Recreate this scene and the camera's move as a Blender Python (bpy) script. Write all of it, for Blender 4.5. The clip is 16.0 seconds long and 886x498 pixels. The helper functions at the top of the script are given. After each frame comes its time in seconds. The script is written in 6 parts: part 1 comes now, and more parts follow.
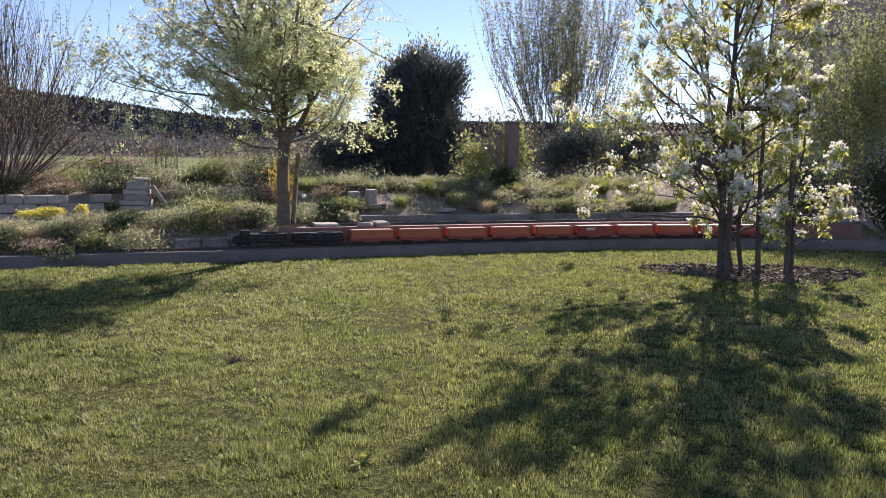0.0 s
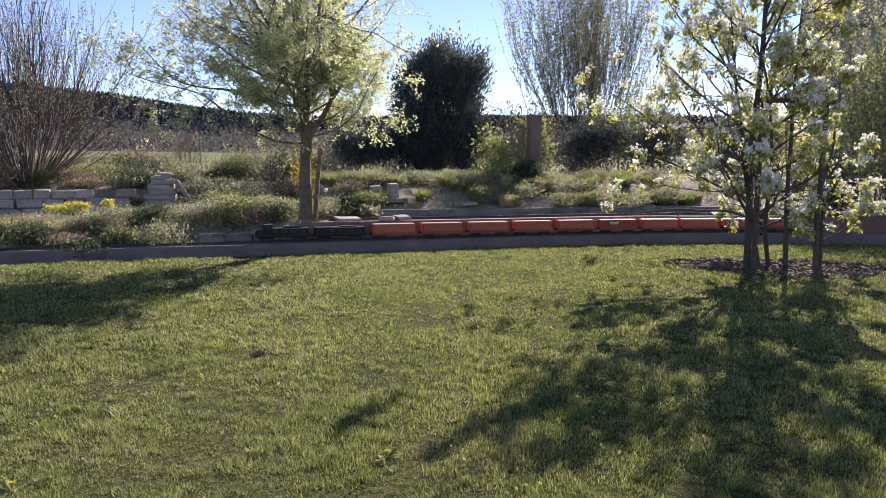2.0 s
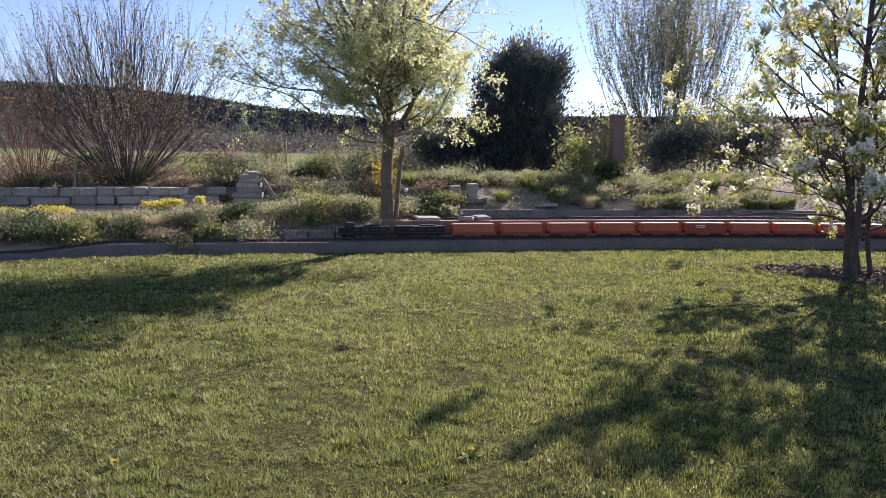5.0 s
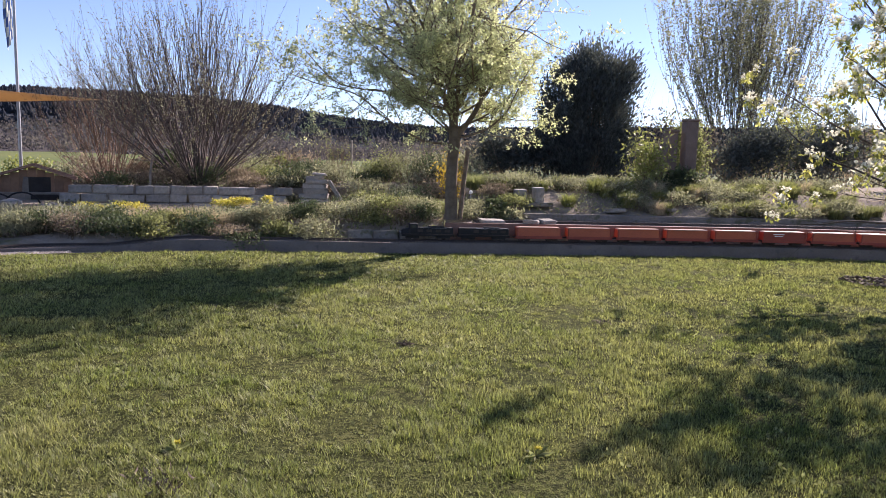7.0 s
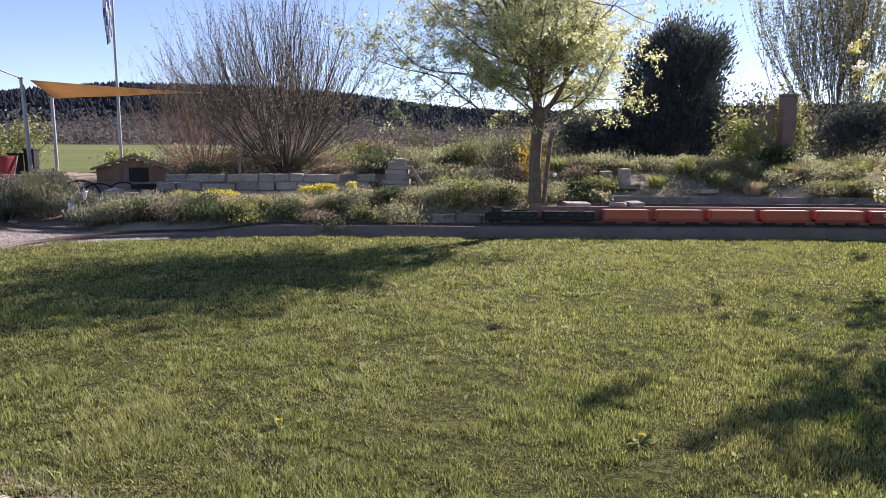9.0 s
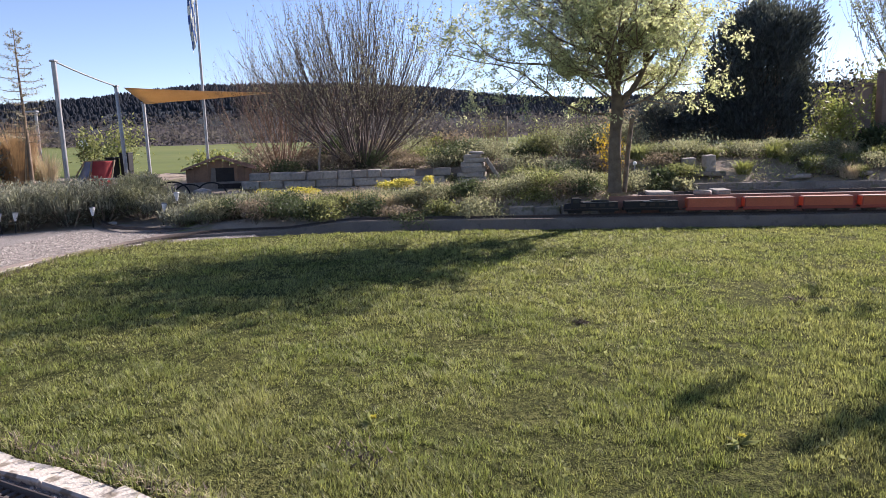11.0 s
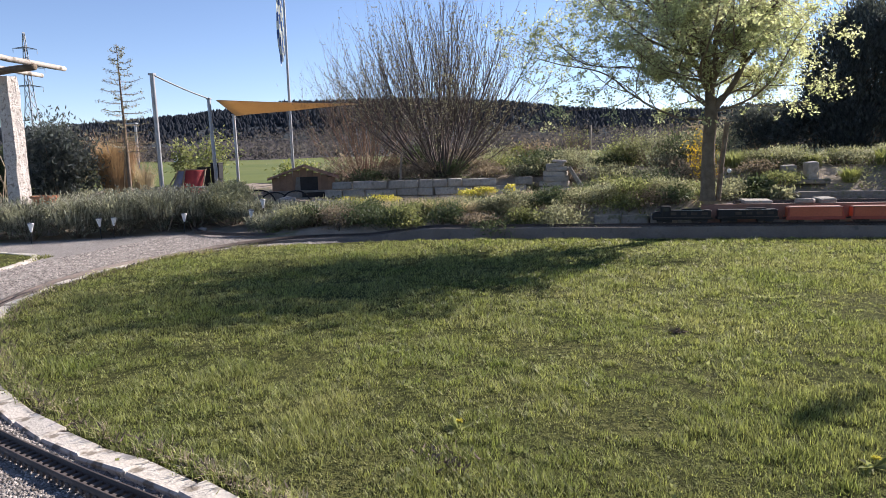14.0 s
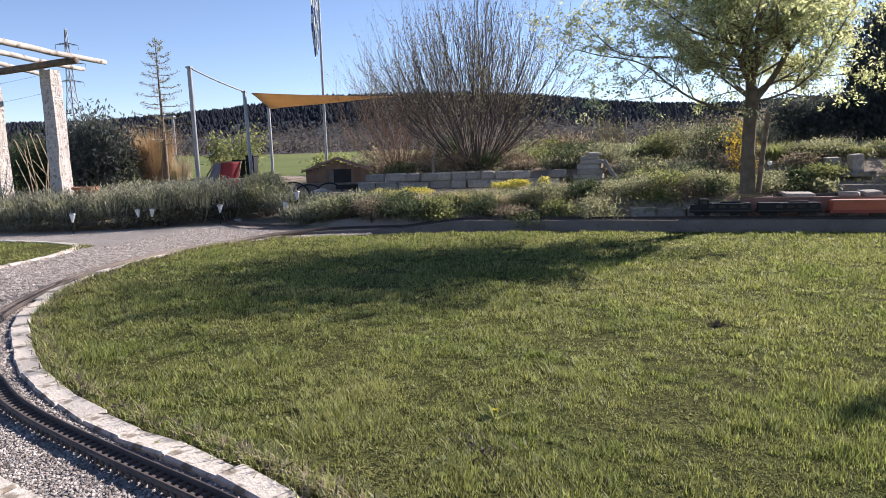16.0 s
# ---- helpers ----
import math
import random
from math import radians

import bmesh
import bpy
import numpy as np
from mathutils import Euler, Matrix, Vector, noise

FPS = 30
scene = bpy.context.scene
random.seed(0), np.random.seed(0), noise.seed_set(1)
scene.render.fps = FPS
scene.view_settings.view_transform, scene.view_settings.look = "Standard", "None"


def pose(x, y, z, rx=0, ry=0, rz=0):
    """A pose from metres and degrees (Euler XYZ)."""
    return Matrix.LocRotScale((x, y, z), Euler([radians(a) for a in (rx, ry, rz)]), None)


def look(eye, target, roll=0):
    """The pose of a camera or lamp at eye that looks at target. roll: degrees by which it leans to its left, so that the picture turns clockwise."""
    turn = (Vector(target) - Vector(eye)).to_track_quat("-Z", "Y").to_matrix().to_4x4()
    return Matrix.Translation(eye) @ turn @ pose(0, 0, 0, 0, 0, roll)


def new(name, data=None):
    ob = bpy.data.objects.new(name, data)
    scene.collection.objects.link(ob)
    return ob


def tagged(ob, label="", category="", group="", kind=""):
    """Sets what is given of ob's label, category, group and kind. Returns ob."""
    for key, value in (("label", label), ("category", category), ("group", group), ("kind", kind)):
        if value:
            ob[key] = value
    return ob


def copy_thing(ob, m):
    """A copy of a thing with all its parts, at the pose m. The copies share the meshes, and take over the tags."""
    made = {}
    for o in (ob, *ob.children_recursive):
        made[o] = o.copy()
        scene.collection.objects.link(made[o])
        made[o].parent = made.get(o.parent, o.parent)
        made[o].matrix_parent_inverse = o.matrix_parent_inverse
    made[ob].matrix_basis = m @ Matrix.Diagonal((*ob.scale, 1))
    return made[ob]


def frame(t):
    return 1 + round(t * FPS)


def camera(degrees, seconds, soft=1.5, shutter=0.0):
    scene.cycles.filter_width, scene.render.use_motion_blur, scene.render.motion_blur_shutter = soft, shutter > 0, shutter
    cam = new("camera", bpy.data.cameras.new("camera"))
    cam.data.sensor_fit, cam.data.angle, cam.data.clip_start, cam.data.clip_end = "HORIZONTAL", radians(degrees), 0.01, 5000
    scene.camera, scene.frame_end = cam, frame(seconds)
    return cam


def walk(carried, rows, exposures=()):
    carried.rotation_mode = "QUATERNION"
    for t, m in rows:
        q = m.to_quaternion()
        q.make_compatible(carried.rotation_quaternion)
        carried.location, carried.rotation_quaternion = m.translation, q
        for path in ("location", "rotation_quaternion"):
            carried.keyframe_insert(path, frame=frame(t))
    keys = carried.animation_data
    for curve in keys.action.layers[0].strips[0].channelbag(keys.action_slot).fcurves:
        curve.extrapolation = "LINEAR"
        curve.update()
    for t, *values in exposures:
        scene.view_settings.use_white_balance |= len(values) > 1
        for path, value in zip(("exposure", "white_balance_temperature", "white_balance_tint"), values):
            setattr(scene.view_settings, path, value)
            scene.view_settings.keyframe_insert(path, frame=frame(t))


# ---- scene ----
cam = camera(65.0, 16.0, soft=0.8)
PATH = [
    (0, (0.205, -0.316, 1.827), (3.503, 9.042, 0.583), 0.80),
    (0.5, (0.204, -0.310, 1.821), (3.468, 9.059, 0.571), 0.75),
    (1, (0.202, -0.297, 1.815), (3.411, 9.089, 0.547), 0.65),
    (1.5, (0.199, -0.282, 1.814), (3.324, 9.128, 0.521), 0.62),
    (2, (0.189, -0.272, 1.824), (3.207, 9.168, 0.493), 0.61),
    (2.5, (0.183, -0.266, 1.835), (3.065, 9.210, 0.460), 0.49),
    (3, (0.183, -0.275, 1.848), (2.896, 9.246, 0.439), 0.36),
    (5.5, (0.119, -0.195, 1.751), (1.909, 9.560, 0.473), 1.17),
    (6, (0.127, -0.145, 1.700), (1.731, 9.650, 0.488), 1.50),
    (6.5, (0.125, -0.102, 1.659), (1.501, 9.732, 0.478), 1.66),
    (7, (0.104, -0.080, 1.644), (1.214, 9.785, 0.434), 1.59),
    (7.5, (0.077, -0.053, 1.623), (0.915, 9.834, 0.380), 1.46),
    (8, (0.056, -0.039, 1.619), (0.616, 9.860, 0.319), 1.24),
    (8.5, (0.022, -0.016, 1.611), (0.313, 9.886, 0.241), 0.94),
    (9, (0.000, 0.000, 1.603), (-0.000, 9.897, 0.170), 0.40),
    (11.5, (-0.105, -0.015, 1.656), (-1.363, 9.783, 0.104), -1.82),
    (12, (-0.132, 0.048, 1.620), (-1.552, 9.846, 0.215), -1.94),
    (12.5, (-0.142, 0.066, 1.608), (-1.737, 9.849, 0.285), -1.89),
    (13, (-0.155, 0.098, 1.577), (-1.939, 9.853, 0.284), -1.82),
    (13.5, (-0.170, 0.137, 1.546), (-2.140, 9.854, 0.238), -1.77),
    (14, (-0.182, 0.170, 1.519), (-2.341, 9.844, 0.191), -1.67),
    (14.5, (-0.202, 0.200, 1.493), (-2.538, 9.827, 0.131), -1.45),
    (15, (-0.211, 0.215, 1.473), (-2.694, 9.803, 0.093), -1.61),
    (15.5, (-0.223, 0.223, 1.457), (-2.788, 9.789, 0.072), -1.51),
    (16, (-0.221, 0.195, 1.478), (-2.815, 9.750, 0.080), -1.63),
]
walk(cam, [(t, look(eye, target, roll)) for t, eye, target, roll in PATH], exposures=[(0, 1.43, 6400, 28), (3, 1.43, 6350, 29), (8.5, 1.43, 6500, 29), (11.5, 1.41, 6450, 23), (12.8, 1.32, 6450, 19), (16, 1.34, 6450, 21)])

# ---- light: low afternoon sun ahead to the right, clear sky ----
SUN_AZ, SUN_EL = radians(42.5), radians(32)
sky_world = bpy.data.worlds.new("sky")
scene.world = sky_world
sky_world.use_nodes = True
nt = sky_world.node_tree
sky = nt.nodes.new("ShaderNodeTexSky")
sky.sky_type, sky.sun_disc = "NISHITA", False
sky.sun_elevation, sky.sun_rotation = SUN_EL, SUN_AZ
sky.air_density, sky.dust_density, sky.ozone_density = 1.0, 0.2, 2.3
sky.altitude = 2500.0
nt.links.new(sky.outputs["Color"], nt.nodes["Background"].inputs["Color"])
nt.nodes["Background"].inputs["Strength"].default_value = 0.067
sun_lamp = bpy.data.lights.new("sun", "SUN")
sun_lamp.energy, sun_lamp.angle, sun_lamp.color = 4.2, radians(0.53), (1.0, 0.94, 0.84)
sun_way = Vector((math.sin(SUN_AZ) * math.cos(SUN_EL), math.cos(SUN_AZ) * math.cos(SUN_EL), math.sin(SUN_EL)))
new("sun", sun_lamp).matrix_world = look(tuple(sun_way * 60), (0, 0, 0))


# ---- materials ----
def material(name, a, b, scale=6.0, rough=0.85, bump=0.3, fine=40.0, metal=0.0, leaf=0.0, vary=0.15, island=False, spots=None, detail=4.0, dist=0.01, spec=0.5):
    """A surface of two colours mixed by coarse noise, with fine grain, relief and variation from piece to piece; leaf: share of light let through."""
    m = bpy.data.materials.new(name)
    m.use_nodes = True
    t = m.node_tree
    n, l = t.nodes, t.links
    bsdf, out = n["Principled BSDF"], n["Material Output"]
    co = n.new("ShaderNodeTexCoord")
    big = n.new("ShaderNodeTexNoise")
    big.inputs["Scale"].default_value, big.inputs["Detail"].default_value = scale, detail
    l.new(co.outputs["Object"], big.inputs["Vector"])
    small = n.new("ShaderNodeTexNoise")
    small.inputs["Scale"].default_value, small.inputs["Detail"].default_value = fine, 3.0
    l.new(co.outputs["Object"], small.inputs["Vector"])
    ramp = n.new("ShaderNodeMapRange")
    ramp.inputs["From Min"].default_value, ramp.inputs["From Max"].default_value = 0.32, 0.68
    l.new(big.outputs["Fac"], ramp.inputs["Value"])
    mix = n.new("ShaderNodeMixRGB")
    mix.inputs[1].default_value, mix.inputs[2].default_value = (*a, 1), (*b, 1)
    l.new(ramp.outputs[0], mix.inputs[0])
    # grain and piece-to-piece variation as a factor on the colour
    grain = n.new("ShaderNodeMapRange")
    grain.inputs["To Min"].default_value, grain.inputs["To Max"].default_value = 0.75, 1.25
    l.new(small.outputs["Fac"], grain.inputs["Value"])
    info = n.new("ShaderNodeNewGeometry") if island else n.new("ShaderNodeObjectInfo")
    each = n.new("ShaderNodeMapRange")
    each.inputs["To Min"].default_value, each.inputs["To Max"].default_value = 1 - vary, 1 + vary
    l.new(info.outputs["Random Per Island" if island else "Random"], each.inputs["Value"])
    times = n.new("ShaderNodeMath")
    times.operation = "MULTIPLY"
    l.new(grain.outputs[0], times.inputs[0])
    l.new(each.outputs[0], times.inputs[1])
    tint = n.new("ShaderNodeVectorMath")
    tint.operation = "SCALE"
    l.new(mix.outputs[0], tint.inputs[0])
    l.new(times.outputs[0], tint.inputs["Scale"])
    colour = tint.outputs[0]
    if spots:
        # stains of a third colour: (colour, scale, share)
        stain = n.new("ShaderNodeTexNoise")
        stain.inputs["Scale"].default_value, stain.inputs["Detail"].default_value = spots[1], 5.0
        l.new(co.outputs["Object"], stain.inputs["Vector"])
        cut = n.new("ShaderNodeMapRange")
        cut.inputs["From Min"].default_value, cut.inputs["From Max"].default_value = 1 - spots[2] - 0.06, 1 - spots[2] + 0.06
        l.new(stain.outputs["Fac"], cut.inputs["Value"])
        over = n.new("ShaderNodeMixRGB")
        over.inputs[2].default_value = (*spots[0], 1)
        l.new(cut.outputs[0], over.inputs[0])
        l.new(colour, over.inputs[1])
        colour = over.outputs[0]
    l.new(colour, bsdf.inputs["Base Color"])
    bsdf.inputs["Specular IOR Level"].default_value = spec
    bsdf.inputs["Roughness"].default_value, bsdf.inputs["Metallic"].default_value = rough, metal
    if bump:
        relief = n.new("ShaderNodeBump")
        relief.inputs["Strength"].default_value, relief.inputs["Distance"].default_value = bump, dist
        l.new(small.outputs["Fac"], relief.inputs["Height"])
        l.new(relief.outputs[0], bsdf.inputs["Normal"])
    if leaf:
        glow = n.new("ShaderNodeBsdfTranslucent")
        warm = n.new("ShaderNodeMixRGB")
        warm.blend_type, warm.inputs[0].default_value, warm.inputs[2].default_value = "MULTIPLY", 1.0, (1.08, 1.1, 0.86, 1)
        l.new(colour, warm.inputs[1])
        l.new(warm.outputs[0], glow.inputs["Color"])
        both = n.new("ShaderNodeMixShader")
        both.inputs[0].default_value = leaf
        l.new(bsdf.outputs[0], both.inputs[1])
        l.new(glow.outputs[0], both.inputs[2])
        l.new(both.outputs[0], out.inputs["Surface"])
    return m


M = {}
M["grass"] = material("grass", (0.175, 0.213, 0.058), (0.285, 0.288, 0.112), 0.9, 0.5, 0, 9.0, leaf=0.5, spec=0.4, vary=0.85, island=True, spots=((0.39, 0.41, 0.22), 30.0, 0.35))
M["turf"] = material("turf", (0.085, 0.10, 0.03), (0.14, 0.14, 0.05), 1.2, 0.95, 1.0, 70.0, dist=0.05, spec=0.05, spots=((0.045, 0.05, 0.018), 26.0, 0.5))
M["soil"] = material("soil", (0.21, 0.175, 0.14), (0.31, 0.265, 0.215), 2.0, 0.95, 0.7, 30.0, dist=0.03, spots=((0.13, 0.14, 0.06), 1.3, 0.38), spec=0.1)
M["meadow"] = material("meadow", (0.085, 0.115, 0.036), (0.13, 0.145, 0.05), 0.02, 0.95, 0, 0.3, spec=0.1)
M["gravel"] = material("gravel", (0.33, 0.31, 0.29), (0.43, 0.405, 0.38), 1.2, 0.9, 1.0, 60.0, spec=0.2, dist=0.03, spots=((0.13, 0.115, 0.10), 60.0, 0.45))
M["pebble"] = material("pebble", (0.15, 0.128, 0.115), (0.43, 0.39, 0.35), 8.0, 0.85, 0.2, 90.0, vary=0.75, island=True)
M["kerb_stone"] = material("kerb_stone", (0.44, 0.40, 0.34), (0.58, 0.54, 0.48), 4.0, 0.9, 0.6, 50.0, vary=0.1, spots=((0.20, 0.17, 0.13), 11.0, 0.40))
M["concrete"] = material("concrete", (0.128, 0.105, 0.09), (0.18, 0.15, 0.13), 1.5, 0.92, 0.5, 40.0, spots=((0.11, 0.097, 0.085), 7.0, 0.36), dist=0.02)
M["limestone"] = material("limestone", (0.245, 0.225, 0.20), (0.36, 0.335, 0.30), 3.0, 0.9, 0.8, 22.0, vary=0.2, dist=0.03, spots=((0.18, 0.165, 0.14), 5.0, 0.36))
M["granite"] = material("granite", (0.42, 0.385, 0.35), (0.56, 0.52, 0.48), 6.0, 0.9, 1.0, 26.0, dist=0.05, spots=((0.27, 0.235, 0.20), 14.0, 0.4))
M["bark"] = material("bark", (0.13, 0.095, 0.065), (0.22, 0.17, 0.12), 8.0, 0.95, 0.9, 40.0, dist=0.02)
M["dark_bark"] = material("dark_bark", (0.07, 0.055, 0.05), (0.12, 0.095, 0.08), 8.0, 0.95, 0.7, 40.0, dist=0.02)
M["twig"] = material("twig", (0.15, 0.11, 0.08), (0.23, 0.175, 0.125), 3.0, 0.8, 0, 20.0)
M["grey_twig"] = material("grey_twig", (0.085, 0.07, 0.065), (0.135, 0.11, 0.098), 3.0, 0.85, 0, 20.0, spec=0.2)
M["red_twig"] = material("red_twig", (0.15, 0.09, 0.06), (0.23, 0.14, 0.09), 3.0, 0.8, 0, 20.0)
M["young_leaf"] = material("young_leaf", (0.42, 0.46, 0.26), (0.58, 0.59, 0.40), 1.5, 0.4, 0, 20.0, leaf=0.68, vary=0.35, island=True)
M["pear_leaf"] = material("pear_leaf", (0.28, 0.32, 0.09), (0.48, 0.45, 0.15), 1.2, 0.45, 0, 20.0, leaf=0.58, vary=0.4, island=True)
M["blossom"] = material("blossom", (0.72, 0.70, 0.64), (0.82, 0.80, 0.76), 3.0, 0.7, 0, 20.0, leaf=0.4, vary=0.1, island=True)
M["bud"] = material("bud", (0.20, 0.19, 0.125), (0.32, 0.30, 0.21), 3.0, 0.7, 0, 20.0, leaf=0.35, vary=0.3, island=True)
M["yew"] = material("yew", (0.082, 0.096, 0.094), (0.135, 0.15, 0.142), 1.5, 0.75, 0, 20.0, leaf=0.35, vary=0.35, island=True, spec=0.2)
M["evergreen"] = material("evergreen", (0.06, 0.085, 0.045), (0.105, 0.13, 0.07), 1.5, 0.6, 0, 20.0, leaf=0.4, vary=0.35, island=True, spec=0.3)
M["green_leaf"] = material("green_leaf", (0.17, 0.195, 0.085), (0.27, 0.28, 0.135), 1.5, 0.75, 0, 20.0, leaf=0.55, vary=0.4, island=True, spec=0.2)
M["bright_leaf"] = material("bright_leaf", (0.22, 0.25, 0.08), (0.31, 0.32, 0.13), 1.5, 0.6, 0, 20.0, leaf=0.45, vary=0.3, island=True)
M["grey_leaf"] = material("grey_leaf", (0.22, 0.23, 0.155), (0.33, 0.325, 0.225), 1.5, 0.75, 0, 20.0, leaf=0.5, vary=0.4, island=True, spec=0.2)
M["heather"] = material("heather", (0.21, 0.17, 0.135), (0.31, 0.25, 0.20), 1.5, 0.75, 0, 20.0, leaf=0.45, vary=0.4, island=True, spec=0.2)
M["lavender"] = material("lavender", (0.20, 0.21, 0.165), (0.33, 0.33, 0.27), 2.5, 0.75, 0, 20.0, leaf=0.45, vary=0.55, island=True, spec=0.2)
M["straw"] = material("straw", (0.44, 0.36, 0.26), (0.58, 0.49, 0.37), 2.0, 0.8, 0, 20.0, leaf=0.4, vary=0.25, island=True)
M["rust_straw"] = material("rust_straw", (0.37, 0.245, 0.15), (0.48, 0.34, 0.22), 2.0, 0.8, 0, 20.0, leaf=0.4, vary=0.25, island=True)
M["yellow_flower"] = material("yellow_flower", (0.56, 0.50, 0.08), (0.66, 0.58, 0.14), 3.0, 0.6, 0, 20.0, leaf=0.3, vary=0.15, island=True)
M["forsythia"] = material("forsythia", (0.62, 0.42, 0.03), (0.75, 0.55, 0.06), 3.0, 0.6, 0, 20.0, leaf=0.4, vary=0.15, island=True)
M["mulch"] = material("mulch", (0.10, 0.075, 0.06), (0.18, 0.14, 0.11), 3.0, 0.95, 0.3, 60.0, vary=0.5, island=True)
M["brown_wood"] = material("brown_wood", (0.17, 0.125, 0.105), (0.23, 0.175, 0.15), 4.0, 0.85, 0.5, 40.0)
M["terrace"] = material("terrace", (0.33, 0.26, 0.23), (0.42, 0.345, 0.31), 1.5, 0.95, 0.9, 60.0, dist=0.02, spots=((0.22, 0.15, 0.13), 6.0, 0.4))
M["wood"] = material("wood", (0.24, 0.17, 0.10), (0.34, 0.25, 0.15), 5.0, 0.8, 0.4, 60.0)
M["old_wood"] = material("old_wood", (0.20, 0.17, 0.14), (0.30, 0.26, 0.22), 5.0, 0.9, 0.5, 50.0)
M["log"] = material("log", (0.30, 0.265, 0.23), (0.44, 0.40, 0.35), 4.0, 0.85, 0.5, 40.0, spots=((0.12, 0.10, 0.08), 6.0, 0.4))
M["rust_board"] = material("rust_board", (0.17, 0.085, 0.06), (0.23, 0.12, 0.085), 2.5, 0.85, 0.4, 50.0, spots=((0.13, 0.08, 0.06), 4.0, 0.4))
M["rail"] = material("rail", (0.045, 0.035, 0.03), (0.08, 0.06, 0.05), 6.0, 0.6, 0.2, 60.0, metal=0.4)
M["sleeper"] = material("sleeper", (0.075, 0.062, 0.055), (0.12, 0.10, 0.088), 8.0, 0.8, 0.3, 60.0)
M["orange_paint"] = material("orange_paint", (0.42, 0.095, 0.045), (0.50, 0.125, 0.06), 3.0, 0.5, 0.1, 50.0, vary=0.05, spots=((0.30, 0.07, 0.035), 6.0, 0.3))
M["red_paint"] = material("red_paint", (0.26, 0.045, 0.03), (0.32, 0.06, 0.04), 3.0, 0.55, 0.1, 50.0)
M["black_paint"] = material("black_paint", (0.014, 0.014, 0.016), (0.024, 0.024, 0.026), 4.0, 0.6, 0.1, 50.0, spec=0.25)
M["chrome"] = material("chrome", (0.5, 0.5, 0.5), (0.6, 0.6, 0.6), 4.0, 0.25, 0, 50.0, metal=1.0)
M["steel"] = material("steel", (0.27, 0.28, 0.29), (0.36, 0.37, 0.38), 3.0, 0.5, 0.1, 50.0, metal=0.7)
M["white_paint"] = material("white_paint", (0.74, 0.74, 0.72), (0.82, 0.82, 0.80), 3.0, 0.5, 0, 50.0)
M["sailcloth"] = material("sailcloth", (0.52, 0.36, 0.23), (0.60, 0.43, 0.28), 2.0, 0.8, 0.2, 80.0, leaf=0.5, vary=0.0)
M["roof_felt"] = material("roof_felt", (0.24, 0.14, 0.10), (0.34, 0.21, 0.15), 6.0, 0.9, 0.5, 40.0, vary=0.25)
M["brown_boards"] = material("brown_boards", (0.21, 0.12, 0.075), (0.29, 0.17, 0.105), 6.0, 0.8, 0.4, 50.0)
# near-black for flat panels that stand for the shade inside openings
M["painted_shade"] = material("painted_shade", (0.02, 0.018, 0.016), (0.035, 0.03, 0.028), 6.0, 0.9, 0, 40.0)
M["red_cloth"] = material("red_cloth", (0.33, 0.04, 0.038), (0.42, 0.06, 0.052), 5.0, 0.85, 0.2, 70.0)
M["blue_cloth"] = material("blue_cloth", (0.12, 0.15, 0.22), (0.17, 0.20, 0.27), 5.0, 0.85, 0.2, 70.0)
M["flag_blue"] = material("flag_blue", (0.05, 0.09, 0.28), (0.07, 0.12, 0.34), 5.0, 0.8, 0.1, 70.0, leaf=0.5)
M["flag_white"] = material("flag_white", (0.50, 0.52, 0.56), (0.58, 0.60, 0.64), 5.0, 0.8, 0.1, 70.0, leaf=0.5)
M["terracotta"] = material("terracotta", (0.36, 0.16, 0.09), (0.45, 0.21, 0.12), 5.0, 0.85, 0.2, 50.0)
# spruce green shifted to blue-grey: the distance haze is in the base colour
M["hazed_conifer"] = material("hazed_conifer", (0.046, 0.054, 0.07), (0.062, 0.071, 0.086), 0.01, 1.0, 0, 0.2, vary=0.12, island=True, spec=0.0, leaf=0.5)
M["far_bare"] = material("far_bare", (0.085, 0.08, 0.09), (0.12, 0.112, 0.118), 0.01, 1.0, 0, 0.2, vary=0.2, island=True, spec=0.0, leaf=0.5)
# ground under the spruces, tinted with the same painted blue haze
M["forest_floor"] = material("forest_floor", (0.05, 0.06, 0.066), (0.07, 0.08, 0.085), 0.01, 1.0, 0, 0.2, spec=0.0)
M["bare_floor"] = material("bare_floor", (0.075, 0.07, 0.07), (0.11, 0.10, 0.098), 0.02, 1.0, 0, 0.2, spec=0.0)
# pale pink puts the sun glint along the wagon tops into the colour
M["highlight_roof"] = material("highlight_roof", (0.42, 0.24, 0.18), (0.5, 0.32, 0.26), 3.0, 0.35, 0.1, 50.0)
M["old_stone"] = material("old_stone", (0.17, 0.15, 0.13), (0.27, 0.24, 0.21), 3.0, 0.9, 0.8, 22.0, vary=0.2, dist=0.03, spots=((0.11, 0.11, 0.07), 6.0, 0.42))
M["plaster"] = material("plaster", (0.30, 0.30, 0.33), (0.38, 0.38, 0.41), 1.0, 0.9, 0.3, 20.0)
M["roof_tile"] = material("roof_tile", (0.10, 0.085, 0.085), (0.14, 0.12, 0.115), 2.0, 0.85, 0.4, 20.0)
M["pane"] = material("pane", (0.03, 0.035, 0.04), (0.04, 0.045, 0.05), 2.0, 0.08, 0, 20.0)


